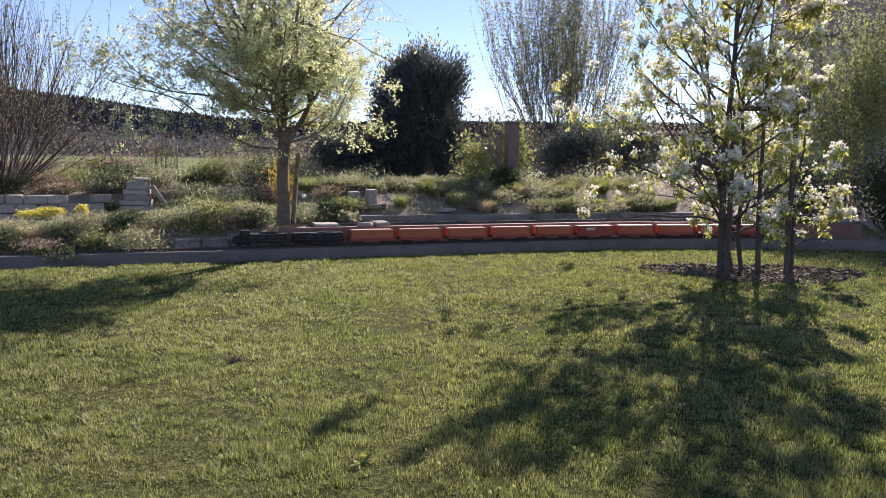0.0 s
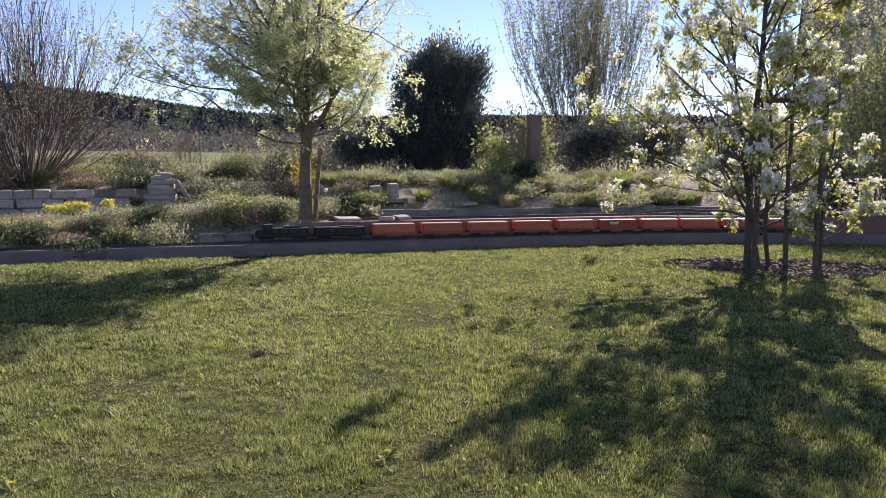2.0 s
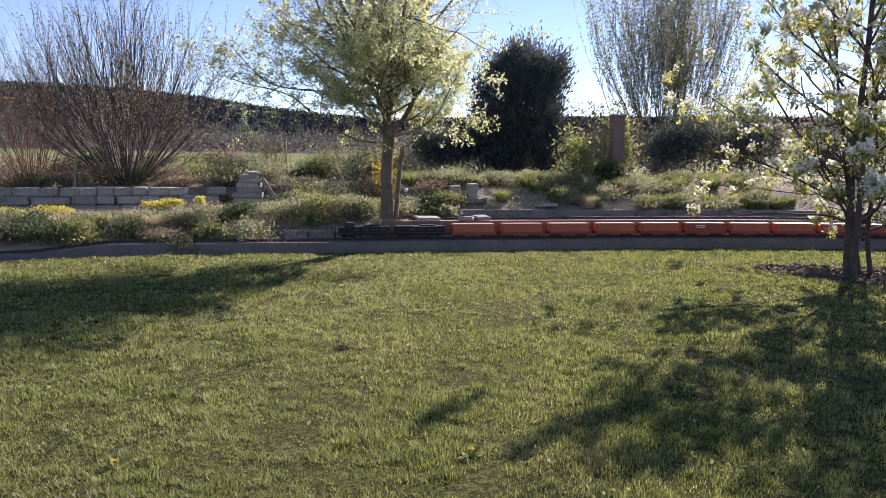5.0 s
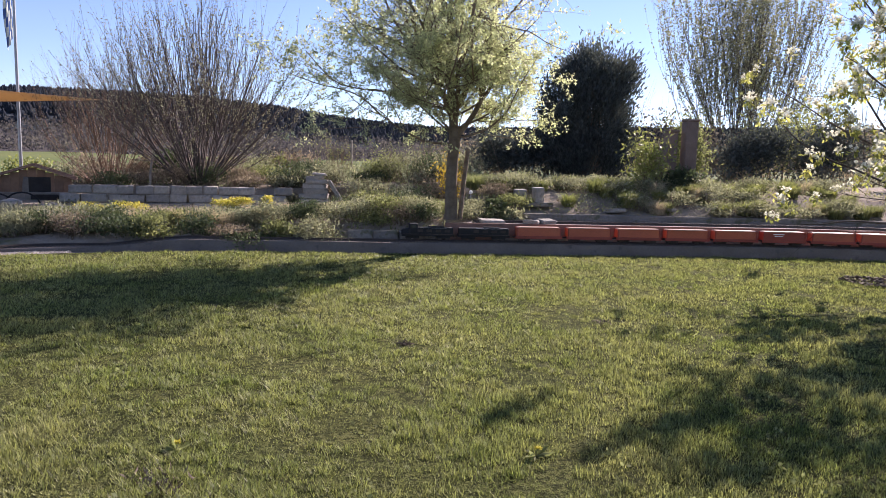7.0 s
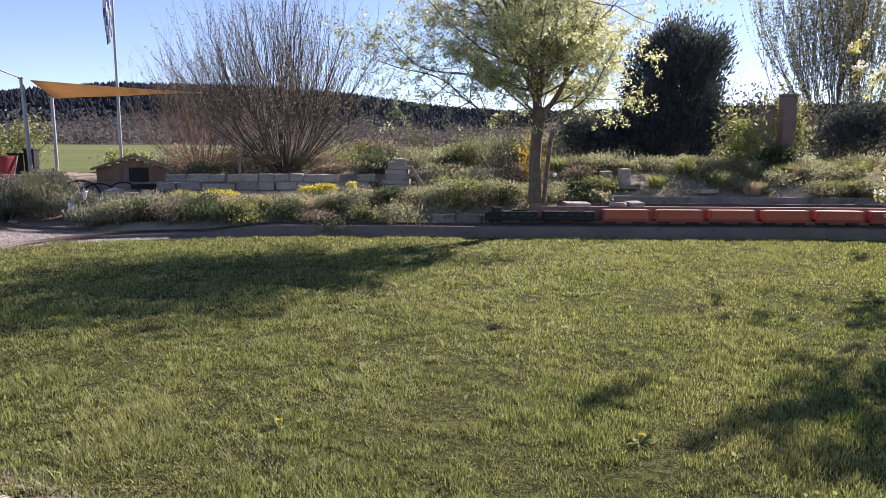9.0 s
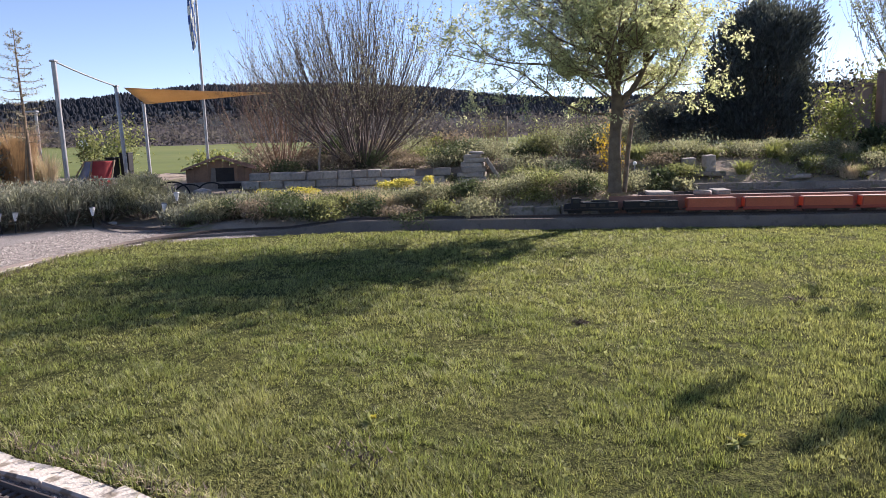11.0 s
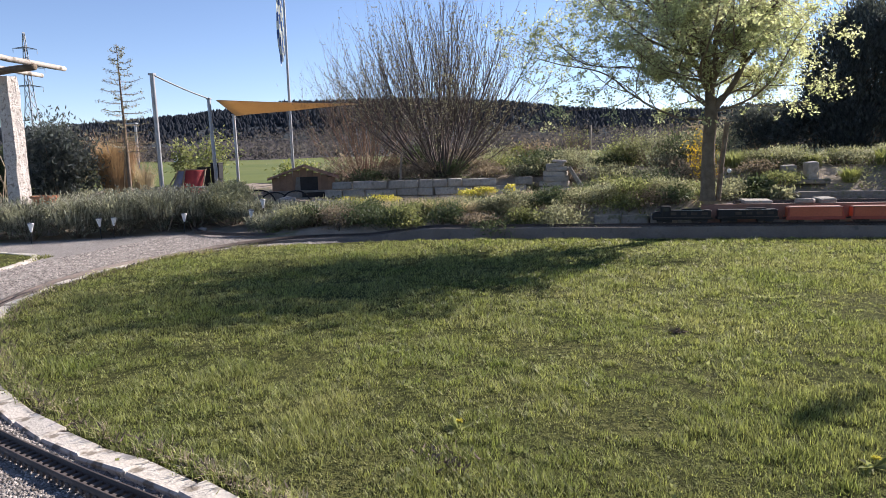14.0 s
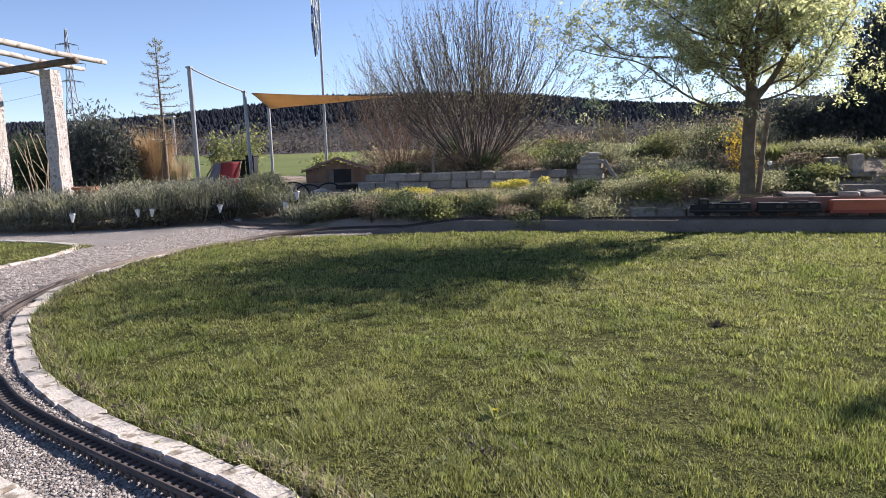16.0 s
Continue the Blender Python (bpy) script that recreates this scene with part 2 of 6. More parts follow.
# ---- mesh helpers ----
def mesh_of(name, verts, faces, mat):
    """A mesh from an array of places and an array of faces of one size."""
    verts, faces = np.asarray(verts, np.float32), np.asarray(faces, np.int32)
    me = bpy.data.meshes.new(name)
    me.vertices.add(len(verts))
    me.vertices.foreach_set("co", verts.ravel())
    me.loops.add(faces.size)
    me.loops.foreach_set("vertex_index", faces.ravel())
    me.polygons.add(len(faces))
    me.polygons.foreach_set("loop_start", np.arange(0, faces.size, faces.shape[1], dtype=np.int32))
    me.update(calc_edges=True)
    me.validate()
    me.materials.append(mat)
    return me


def top(name, place=(0, 0, 0), label="", category="", group="", kind=""):
    """An Empty at a thing's base, which holds its parts."""
    ob = new(name)
    ob.empty_display_size = 0.2
    ob.location = place
    return tagged(ob, label, category, group, kind)


def hang(name, me, parent=None, label=""):
    ob = new(name, me)
    if parent is not None:
        ob.parent = parent
    return tagged(ob, label) if label else ob


def part(name, bm, mat, parent=None, label=""):
    """One bmesh as one mesh object under a thing or a part."""
    me = bpy.data.meshes.new(name)
    bm.to_mesh(me)
    bm.free()
    me.materials.append(mat)
    return hang(name, me, parent, label)


def box(size, at=(0, 0, 0), turn=(0, 0, 0), bevel=0.0, bm=None, taper=1.0, jitter=0.0, seed=0):
    """A bevelled box, its middle at the given place; taper narrows its top."""
    own = bmesh.new()
    r = bmesh.ops.create_cube(own, size=1.0)
    rng = random.Random(seed)
    for v in r["verts"]:
        k = taper if v.co.z > 0 else 1.0
        v.co = Vector((v.co.x * size[0] * k, v.co.y * size[1] * k, v.co.z * size[2]))
        if jitter:
            v.co += Vector((rng.uniform(-1, 1), rng.uniform(-1, 1), rng.uniform(-1, 1))) * jitter
    if bevel:
        bmesh.ops.bevel(own, geom=own.edges[:], offset=bevel, segments=1, affect="EDGES")
    bmesh.ops.transform(own, matrix=pose(*at, *turn), verts=own.verts[:])
    if bm is None:
        return own
    tmp = bpy.data.meshes.new("tmp")
    own.to_mesh(tmp)
    own.free()
    bm.from_mesh(tmp)
    bpy.data.meshes.remove(tmp)
    return bm


def tube_arrays(lines, sides=5):
    """Tubes along many (places, radii): verts and quads."""
    vs, fs, n0 = [], [], 0
    ang = np.arange(sides) * 2 * np.pi / sides
    ring = np.stack([np.cos(ang), np.sin(ang)], -1)
    for pts, rad in lines:
        p = np.asarray(pts, float)
        r = np.asarray(rad, float)
        d = np.gradient(p, axis=0)
        d /= np.linalg.norm(d, axis=1, keepdims=True) + 1e-9
        ref = np.where(np.abs(d[:, 2:3]) > 0.9, np.array([[1.0, 0, 0]]), np.array([[0, 0, 1.0]]))
        u = np.cross(d, ref)
        u /= np.linalg.norm(u, axis=1, keepdims=True) + 1e-9
        w = np.cross(d, u)
        vs.append((p[:, None] + r[:, None, None] * (ring[None, :, :1] * u[:, None] + ring[None, :, 1:] * w[:, None])).reshape(-1, 3))
        k = len(p)
        a = (np.arange(k - 1)[:, None] * sides + np.arange(sides)[None]).ravel() + n0
        b = (np.arange(k - 1)[:, None] * sides + (np.arange(sides)[None] + 1) % sides).ravel() + n0
        fs.append(np.stack([a, b, b + sides, a + sides], -1))
        n0 += k * sides
    return np.concatenate(vs), np.concatenate(fs)


def tubes(name, lines, mat, parent=None, sides=5, label="", smooth=True):
    me = mesh_of(name, *tube_arrays(lines, sides), mat)
    if smooth:
        me.polygons.foreach_set("use_smooth", np.ones(len(me.polygons), bool))
    return hang(name, me, parent, label)


def leaf_arrays(rng, places, size, slim=0.5, up=0.0, spread=0.35, ways=None):
    """A diamond-shaped, slightly folded leaf at every place."""
    n = len(places)
    d = rng.normal(size=(n, 3)) if ways is None else ways + rng.normal(0, 0.4, (n, 3))
    d[:, 2] += up
    d /= np.linalg.norm(d, axis=1, keepdims=True) + 1e-9
    s = np.cross(d, rng.normal(size=(n, 3)))
    s /= np.linalg.norm(s, axis=1, keepdims=True) + 1e-9
    nn = np.cross(d, s)
    L = (size * (1 + rng.uniform(-spread, spread, n)))[:, None]
    v = np.stack([places, places + d * L * 0.5 + s * L * slim * 0.5 + nn * L * 0.08, places + d * L, places + d * L * 0.5 - s * L * slim * 0.5 + nn * L * 0.08], 1)
    return v.reshape(-1, 3), np.arange(4 * n).reshape(-1, 4)


def leaves(name, rng, places, size, mat, parent=None, slim=0.5, up=0.0, label="", ways=None, spread=0.35):
    return hang(name, mesh_of(name, *leaf_arrays(rng, np.asarray(places, float), size, slim, up, spread, ways), mat), parent, label)


def blade_arrays(rng, bases, height, width, lean=0.4, ways=None):
    """Thin grass blades: one bent triangle pair each."""
    n = len(bases)
    h = height * rng.uniform(0.55, 1.3, n)
    a = rng.uniform(0, 2 * np.pi, n)
    out = np.stack([np.cos(a), np.sin(a), np.zeros(n)], -1) if ways is None else ways
    side = np.stack([-out[:, 1], out[:, 0], np.zeros(n)], -1) * (width * rng.uniform(0.6, 1.3, n))[:, None] * 0.5
    mid = bases + out * (h * lean * rng.uniform(0, 0.6, n))[:, None]
    mid[:, 2] += h * 0.6
    tip = bases + out * (h * lean * rng.uniform(0.4, 1.6, n))[:, None]
    tip[:, 2] += h * rng.uniform(0.8, 1.0, n)
    v = np.stack([bases - side, bases + side, mid + side * 0.8, tip, mid - side * 0.8], 1)
    i = np.arange(n)[:, None] * 5
    return v.reshape(-1, 3), i + np.array([[0, 1, 2, 4]]), i + np.array([[4, 2, 3]])


def blades(name, rng, bases, height, width, mat, parent=None, lean=0.4, label="", ways=None):
    v, q, t = blade_arrays(rng, np.asarray(bases, float), height, width, lean, ways)
    f = np.concatenate([np.stack([q[:, 0], q[:, 1], q[:, 2]], -1), np.stack([q[:, 0], q[:, 2], q[:, 3]], -1), t])
    return hang(name, mesh_of(name, v, f, mat), parent, label)


def smooth_curve(pts, per=12, closed=False):
    """A Catmull-Rom curve through 2D or 3D points, as an array."""
    p = np.asarray(pts, float)
    n = len(p)
    get = (lambda i: p[i % n]) if closed else (lambda i: p[min(max(i, 0), n - 1)])
    res = []
    for i in range(n if closed else n - 1):
        a, b, c, d = get(i - 1), get(i), get(i + 1), get(i + 2)
        for s in np.arange(per) / per:
            res.append(0.5 * (2 * b + (c - a) * s + (2 * a - 5 * b + 4 * c - d) * s * s + (3 * b - a - 3 * c + d) * s**3))
    if not closed:
        res.append(p[-1])
    return np.array(res)


def resample(line, step):
    d = np.r_[0, np.cumsum(np.linalg.norm(np.diff(line, axis=0), axis=1))]
    s = np.arange(0, d[-1], step)
    return np.stack([np.interp(s, d, line[:, k]) for k in range(line.shape[1])], -1)


def offset(line, by):
    """A plane line moved to its left by so many metres."""
    d = np.gradient(line[:, :2], axis=0)
    d /= np.linalg.norm(d, axis=1, keepdims=True) + 1e-9
    return line[:, :2] + by * np.stack([-d[:, 1], d[:, 0]], -1)


def inside(poly, pts):
    x, y = pts[:, 0], pts[:, 1]
    res = np.zeros(len(pts), bool)
    a, b = poly, np.roll(poly, -1, axis=0)
    for (x0, y0), (x1, y1) in zip(a, b):
        hit = ((y0 > y) != (y1 > y)) & (x < (x1 - x0) * (y - y0) / (y1 - y0 + 1e-12) + x0)
        res ^= hit
    return res


def lumpy(rng, n, radii, lumps=12, tight=0.35, floor=None):
    """Places in an uneven crown: gaussian lumps inside an ellipsoid."""
    c = rng.normal(size=(lumps, 3))
    c /= np.linalg.norm(c, axis=1, keepdims=True)
    c *= rng.uniform(0.35, 0.85, (lumps, 1))
    p = c[rng.integers(0, lumps, n)] + rng.normal(0, tight * 0.5, (n, 3))
    p *= np.asarray(radii)
    return p


# ---- ground heights ----
def ease(a, b, v):
    s = np.clip((v - a) / (b - a), 0, 1)
    return s * s * (3 - 2 * s)


RIDGE_AZ = [-180, -90, -60, -41, -32, -25, -15, -7, -2, 1, 6, 22, 35, 60, 90, 180]
RIDGE_EL = [1.0, 1.6, 2.0, 2.5, 3.3, 4.2, 4.3, 3.85, 3.15, 2.9, 2.6, 2.9, 2.9, 2.4, 1.0, 1.0]


def ground_height(x, y):
    x, y = np.asarray(x, float), np.asarray(y, float)
    shift = y - 0.18 * np.clip(x + 7.4, 0, 6)
    front = np.interp(shift, [11.85, 12.0, 12.25, 12.6, 13.6, 15.5, 17.6], [0.0, 0.13, 0.34, 0.54, 0.60, 0.47, 0.36]) * np.interp(x, [-7, -5, -2, 1], [0.35, 0.45, 0.75, 1.05])
    bank = front + (np.interp(shift, [18.2, 18.5, 19.5, 21, 30, 60], [0.4, 0.84, 0.93, 1.0, 0.85, 0.87]) - front) * ease(18.22, 18.45, shift)
    right = np.interp(y, [12.6, 12.75, 12.93, 13.0, 13.9, 14.05, 15.3, 17, 20, 30, 60], [0.0, 0.12, 0.12, 0.46, 0.50, 0.64, 1.12, 1.25, 1.3, 1.0, 0.87])
    left = np.interp(y, [13.2, 14.5, 16.0, 20, 30, 60], [0.0, 0.06, 0.33, 0.7, 0.8, 0.87])
    k = ease(-7.4, -5.6, x)
    r = ease(2.0, 2.6, x)
    z = left * (1 - k) + bank * k * (1 - r) + right * k * r
    far = np.hypot(x, y)
    az = np.degrees(np.arctan2(x, y))
    ridge = 1.6 + 800 * np.tan(np.radians(np.interp(az, RIDGE_AZ, RIDGE_EL)))
    hill = 2.2 + (ridge - 2.2) * ease(400, 800, far)
    field = np.interp(far, [60, 400], [0.87, 2.2])
    out = np.where(far > 400, hill, field)
    out = np.where(y < 12, np.interp(far, [20, 60, 400], [0, 0.5, 2.2]), out)
    out = np.where(far > 400, hill, out)
    mound = 0.6 * np.exp(-(((x - 0.6) / 2.4) ** 2) - ((y - 20.3) / 1.7) ** 2)
    return np.where((far < 60) & (y >= 12), z + 0.3 * mound, out)


def gz(x, y):
    return float(ground_height(x, y))


# ---- ground, lawn, gravel ----
def sheet():
    """One ground sheet out to the horizon, fine near the garden."""
    near = np.arange(-20, 26.01, 0.35)
    out = np.array([30, 36, 44, 55, 70, 90, 120, 160, 210, 280, 350, 390, 400, 420, 440, 460, 480, 530, 580, 640, 700, 760, 800, 860, 1000, 1400, 2200])
    xs = np.r_[-out[::-1] , near, out + 0.0]
    ys = np.r_[-out[::-1][:20], np.arange(-20, 12, 2.0), np.arange(12, 26, 0.16), out]
    gx, gy = np.meshgrid(np.unique(xs), np.unique(ys))
    z = ground_height(gx, gy) - 0.03
    rough = np.array([noise.noise(Vector((a * 1.3, b * 1.3, 0))) for a, b in zip(gx.ravel(), gy.ravel())]).reshape(gx.shape)
    z += np.where((gy > 13.2) & (gy < 40) & (np.hypot(gx, gy) < 50), rough * 0.06, 0)
    v = np.stack([gx, gy, z], -1).reshape(-1, 3)
    h, w = gx.shape
    i = (np.arange(h - 1)[:, None] * w + np.arange(w - 1)[None]).ravel()
    return v, np.stack([i, i + 1, i + w + 1, i + w], -1)


v, f = sheet()
ground = hang("ground", mesh_of("ground", v, f, M["soil"]))
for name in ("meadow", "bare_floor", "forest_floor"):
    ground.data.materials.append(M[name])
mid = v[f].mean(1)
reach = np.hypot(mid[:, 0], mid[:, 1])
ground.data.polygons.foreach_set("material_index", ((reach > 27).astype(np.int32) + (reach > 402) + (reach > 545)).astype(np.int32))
ground.data.polygons.foreach_set("use_smooth", np.ones(len(f), bool))
tagged(ground, "bare garden soil running into green meadow and hills", "ground", kind="structure")

LAWN = smooth_curve([(-5.87, 5.66), (-6.66, 6.98), (-6.97, 8.6), (-6.9, 10.2), (-6.1, 11.3), (-4.6, 12.0), (-2.5, 12.38), (0.5, 12.42), (4, 12.45), (8, 12.42), (11.5, 11.9), (14.3, 10.7),
                     (16.2, 7.5), (15, 2), (10, -1.2), (5, -0.9), (2, 0.75), (0, 1.95), (-1.66, 2.81), (-2.25, 3.07), (-2.63, 3.2), (-3.29, 3.51), (-4.22, 4.07), (-5.25, 4.97)], 10, True)


def flat(name, outline, z, mat, label, category):
    bm = bmesh.new()
    bm.faces.new([bm.verts.new((x, y, z)) for x, y in outline])
    bmesh.ops.triangulate(bm, faces=bm.faces[:])
    ob = part(name, bm, mat)
    return tagged(ob, label, category, kind="structure")


flat("lawn", LAWN, 0.012, M["turf"], "mown spring lawn with clover and bare patches", "lawn")
GRAVEL = np.array([(-20, 2), (-20, 13), (-13, 11.8), (-11.9, 12.15), (-10.4, 12.9), (-9.0, 14.0), (-7.6, 13.6), (-6.4, 12.75), (-5.0, 12.4), (-4, 11), (-4, 4.6), (-2, 3), (0, 2), (3, 0.5), (6, -2), (0, -9), (-12, -9), (-20, -4)])
flat("gravel_path", GRAVEL, 0.0, M["gravel"], "pale grey gravel path curving round the lawn", "gravel path")
flat("second_lawn", smooth_curve([(-9.6, 10.25), (-11.66, 10.56), (-15, 10.6), (-19, 9), (-19, 4), (-13, 3.4), (-9.6, 6.2), (-8.95, 8.0), (-9.1, 9.4)], 6, True), 0.02, M["turf"], "small lawn across the gravel path", "lawn")


def field_noise(x, y, scale, seed):
    """Smooth noise over the plan, from a table."""
    t = np.random.default_rng(seed).normal(size=(256, 256))
    u, v = np.asarray(x) * scale + 91.0, np.asarray(y) * scale + 57.0
    i, j = np.floor(u).astype(int), np.floor(v).astype(int)
    s, w = u - i, v - j
    s, w = s * s * (3 - 2 * s), w * w * (3 - 2 * w)
    g = lambda a, b: t[a % 256, b % 256]
    return (g(i, j) * (1 - s) + g(i + 1, j) * s) * (1 - w) + (g(i, j + 1) * (1 - s) + g(i + 1, j + 1) * s) * w


def turf_blades(rng, outline, tries, height, width, zone, near):
    """Grass of a lawn, one slim bent blade each: denser towards the near side of the plan, in tufts."""
    p = np.stack([rng.uniform(zone[0], zone[1], tries), rng.uniform(zone[2], zone[3], tries)], -1)
    far = np.maximum(np.hypot(p[:, 0], p[:, 1]), 1.5)
    tuft = 0.5 * field_noise(p[:, 0], p[:, 1], 2.2, 1) + 0.6 * field_noise(p[:, 0], p[:, 1], 11, 2)
    keep = (rng.uniform(size=tries) < np.clip((near / far) ** 1.5, 0, 1) * np.clip(0.85 + 0.45 * tuft, 0.3, 1.2)) & inside(outline, p)
    p, tuft, far = p[keep], tuft[keep], far[keep]
    n = len(p)
    h = height * rng.uniform(0.5, 1.35, n) * np.clip(1 + 0.6 * tuft, 0.4, 2.2)
    a = rng.uniform(0, 2 * np.pi, n)
    out = np.stack([np.cos(a), np.sin(a), np.zeros(n)], -1)
    side = np.stack([-out[:, 1], out[:, 0], np.zeros(n)], -1) * (width * rng.uniform(0.6, 1.4, n) * np.clip(far / 5, 0.8, 2.4) * 0.5)[:, None]
    base = np.c_[p, np.full(n, 0.006)]
    tip = base + out * (h * rng.uniform(0.1, 1.3, n))[:, None]
    tip[:, 2] += h
    v = np.stack([base - side, base + side, tip], 1).reshape(-1, 3)
    return hang("grass", mesh_of("grass", v, np.arange(3 * n).reshape(-1, 3), M["grass"]))


grass_rng = np.random.default_rng(11)
tagged(turf_blades(grass_rng, LAWN, 3250000, 0.033, 0.0074, (-7.2, 14, 1.9, 12.55), 3.9), "short green lawn grass blades", "grass", kind="stuff")
tagged(turf_blades(grass_rng, np.array([(-9.2, 10.2), (-12, 10.5), (-14, 10), (-14, 8), (-9.0, 8)]), 30000, 0.04, 0.008, (-14, -8.8, 8, 10.6), 9.0), "short green grass of the small lawn", "grass", kind="stuff")

# ---- railway: low concrete wall, boards, tracks ----
WALL_LINE = smooth_curve([(-6.6, 11.7), (-5.2, 12.25), (-3, 12.52), (0.5, 12.56), (4, 12.6), (8, 12.56), (11.5, 12.1), (14.5, 10.9), (17, 8.9)], 10)


def strip_wall(name, line, z0, z1, thick, mat, label, category, uneven=0.0, low=0.06):
    """A low wall of even thickness along a plane line, with a rounded top edge."""
    a, b = line[:, :2], offset(line, thick)
    ai, bi = offset(line, 0.012), offset(line, thick - 0.012)
    n = len(a)
    zj = np.interp(a[:, 0], [-6.5, -4.4, -3.2], [low, low, z1]) + uneven * np.array([noise.noise(Vector((x * 0.8, y * 0.8, 5))) for x, y in a])
    rows = [np.c_[a, np.full(n, z0)], np.c_[a, zj - 0.012], np.c_[ai, zj], np.c_[bi, zj], np.c_[b, zj - 0.012], np.c_[b, np.full(n, z0)]]
    v = np.concatenate(rows)
    f = []
    for r in range(5):
        i = np.arange(n - 1) + r * n
        f.append(np.stack([i, i + 1, i + 1 + n, i + n], -1))
    ob = hang(name, mesh_of(name, v, np.concatenate(f), mat))
    return tagged(ob, label, category, kind="structure")


strip_wall("wall_railway", resample(WALL_LINE, 0.2), -0.1, 0.2, 0.42, M["concrete"], "low weathered concrete railway embankment wall", "low wall", 0.01)
flat("terrace_gravel", np.array([(2.0, 13.02), (9.0, 13.02), (11.9, 12.6), (12.6, 13.3), (9.5, 13.92), (2.2, 13.95)]), 0.53, M["terrace"], "pinkish gravel of the upper railway terrace", "gravel")
BOARD_LINE = np.array([(1.6, 12.98), (9.0, 12.98), (11.8, 12.55), (14.6, 11.5)])
strip_wall("wall_board", resample(smooth_curve(BOARD_LINE, 6), 0.4), 0.1, 0.545, 0.05, M["rust_board"], "rust-brown retaining board behind the track", "retaining board")
strip_wall("kerb_upper", resample(smooth_curve(np.array([(3.2, 13.95), (9.5, 13.9), (12.5, 13.4)]), 6), 0.3), 0.4, 0.68, 0.12, M["old_stone"], "low stone kerb on the upper terrace", "kerb", 0.015)


def sweep(line, profile):
    """A profile of (side, height) swept along a plane line: verts and quads."""
    lines = [np.c_[offset(line, s), np.full(len(line), h)] if line.shape[1] == 2 else np.c_[offset(line, s), line[:, 2] + h] for s, h in profile]
    n, k = len(line), len(profile)
    v = np.concatenate(lines)
    f = []
    for r in range(k):
        i = np.arange(n - 1) + r * n
        j = np.arange(n - 1) + ((r + 1) % k) * n
        f.append(np.stack([i, i + 1, j + 1, j], -1))
    return v, np.concatenate(f)


def track(name, line, gauge, label, sleepers=300, step=0.06):
    """Two rails on dark sleepers along a line with heights."""
    ob = top(name, (0, 0, 0), label, "railway track", "garden railway tracks", "structure")
    fine = resample(line, 0.1)
    for side in (-1, 1):
        s = side * gauge / 2
        prof = [(s - 0.011, 0.012), (s + 0.011, 0.012), (s + 0.004, 0.018), (s + 0.007, 0.045), (s - 0.007, 0.045), (s - 0.004, 0.018)]
        hang("rail", mesh_of("rail", *sweep(fine, prof), M["rail"]), ob)
    pts = resample(line, step)
    way = np.gradient(pts, axis=0)
    bm = box((0.03, gauge * 1.32, 0.022), (0, 0, 0.008), bevel=0.003)
    me = bpy.data.meshes.new("sleeper")
    bm.to_mesh(me)
    bm.free()
    me.materials.append(M["sleeper"])
    near = np.argsort(np.hypot(pts[:, 0] + 3, pts[:, 1] - 3))[:sleepers]
    chosen = np.zeros(len(pts), bool)
    chosen[near] = True
    rest = []
    for k, (p, d) in enumerate(zip(pts, way)):
        m = Matrix.Translation(p) @ Matrix.Rotation(math.atan2(d[1], d[0]), 4, "Z")
        if chosen[k]:
            s = hang("sleeper", me, ob)
            s.matrix_local = m
        else:
            rest.append(m)
    if rest:
        b = np.array([q.co for q in me.vertices])
        polys = [tuple(q.vertices) for q in me.polygons]
        bm2 = bmesh.new()
        for m in rest:
            vv = [bm2.verts.new(m @ Vector(c)) for c in b]
            for q in polys:
                bm2.faces.new([vv[i] for i in q])
        tagged(part("sleepers", bm2, M["sleeper"], ob), kind="stuff")
    return ob


loop = smooth_curve([(2.0, 0.35), (0.2, 1.55), (-1.1, 2.24), (-1.93, 2.615), (-2.7, 2.915), (-3.57, 3.29), (-4.14, 3.62), (-5.2, 4.4), (-6.04, 5.37), (-6.72, 6.72), (-7.08, 7.9), (-7.18, 8.9), (-7.02, 10.2), (-6.48, 11.5), (-5.4, 12.4), (-3.4, 12.7), (0.5, 12.74),
                     (4, 12.78), (8, 12.74), (11.6, 12.28), (14.6, 11.1), (17, 9.1)], 10)
lift = np.interp(loop[:, 1], [10.5, 12.3], [0.012, 0.2]) * np.where(loop[:, 1] > 10, np.interp(loop[:, 0], [-4.4, -3.2], [0.3, 1.0]), 1.0)
track("track", np.c_[loop, lift], 0.095, "dark model railway track along the lawn edge")
outer = smooth_curve([(-0.9, 1.6), (-1.4, 1.8), (-2.6, 2.24), (-3.9, 2.75), (-5.2, 3.75), (-6.8, 5.25)], 10)
track("track", np.c_[outer, np.full(len(outer), 0.012)], 0.095, "second dark model railway track on gravel", 80)
branch_line = smooth_curve([(-9.3, 14.6), (-8.6, 13.6), (-7.8, 13.0), (-6.6, 12.75), (-5.2, 12.78), (-3.5, 13.0)], 10)
track("track", np.c_[branch_line, np.full(len(branch_line), 0.05)], 0.095, "branch line of dark model railway track", 60)
upper_line = smooth_curve([(2.2, 13.35), (6, 13.4), (9.5, 13.35), (12.5, 12.7)], 8)
track("track", np.c_[upper_line, np.full(len(upper_line), 0.535)], 0.095, "upper terrace model railway track", 40)


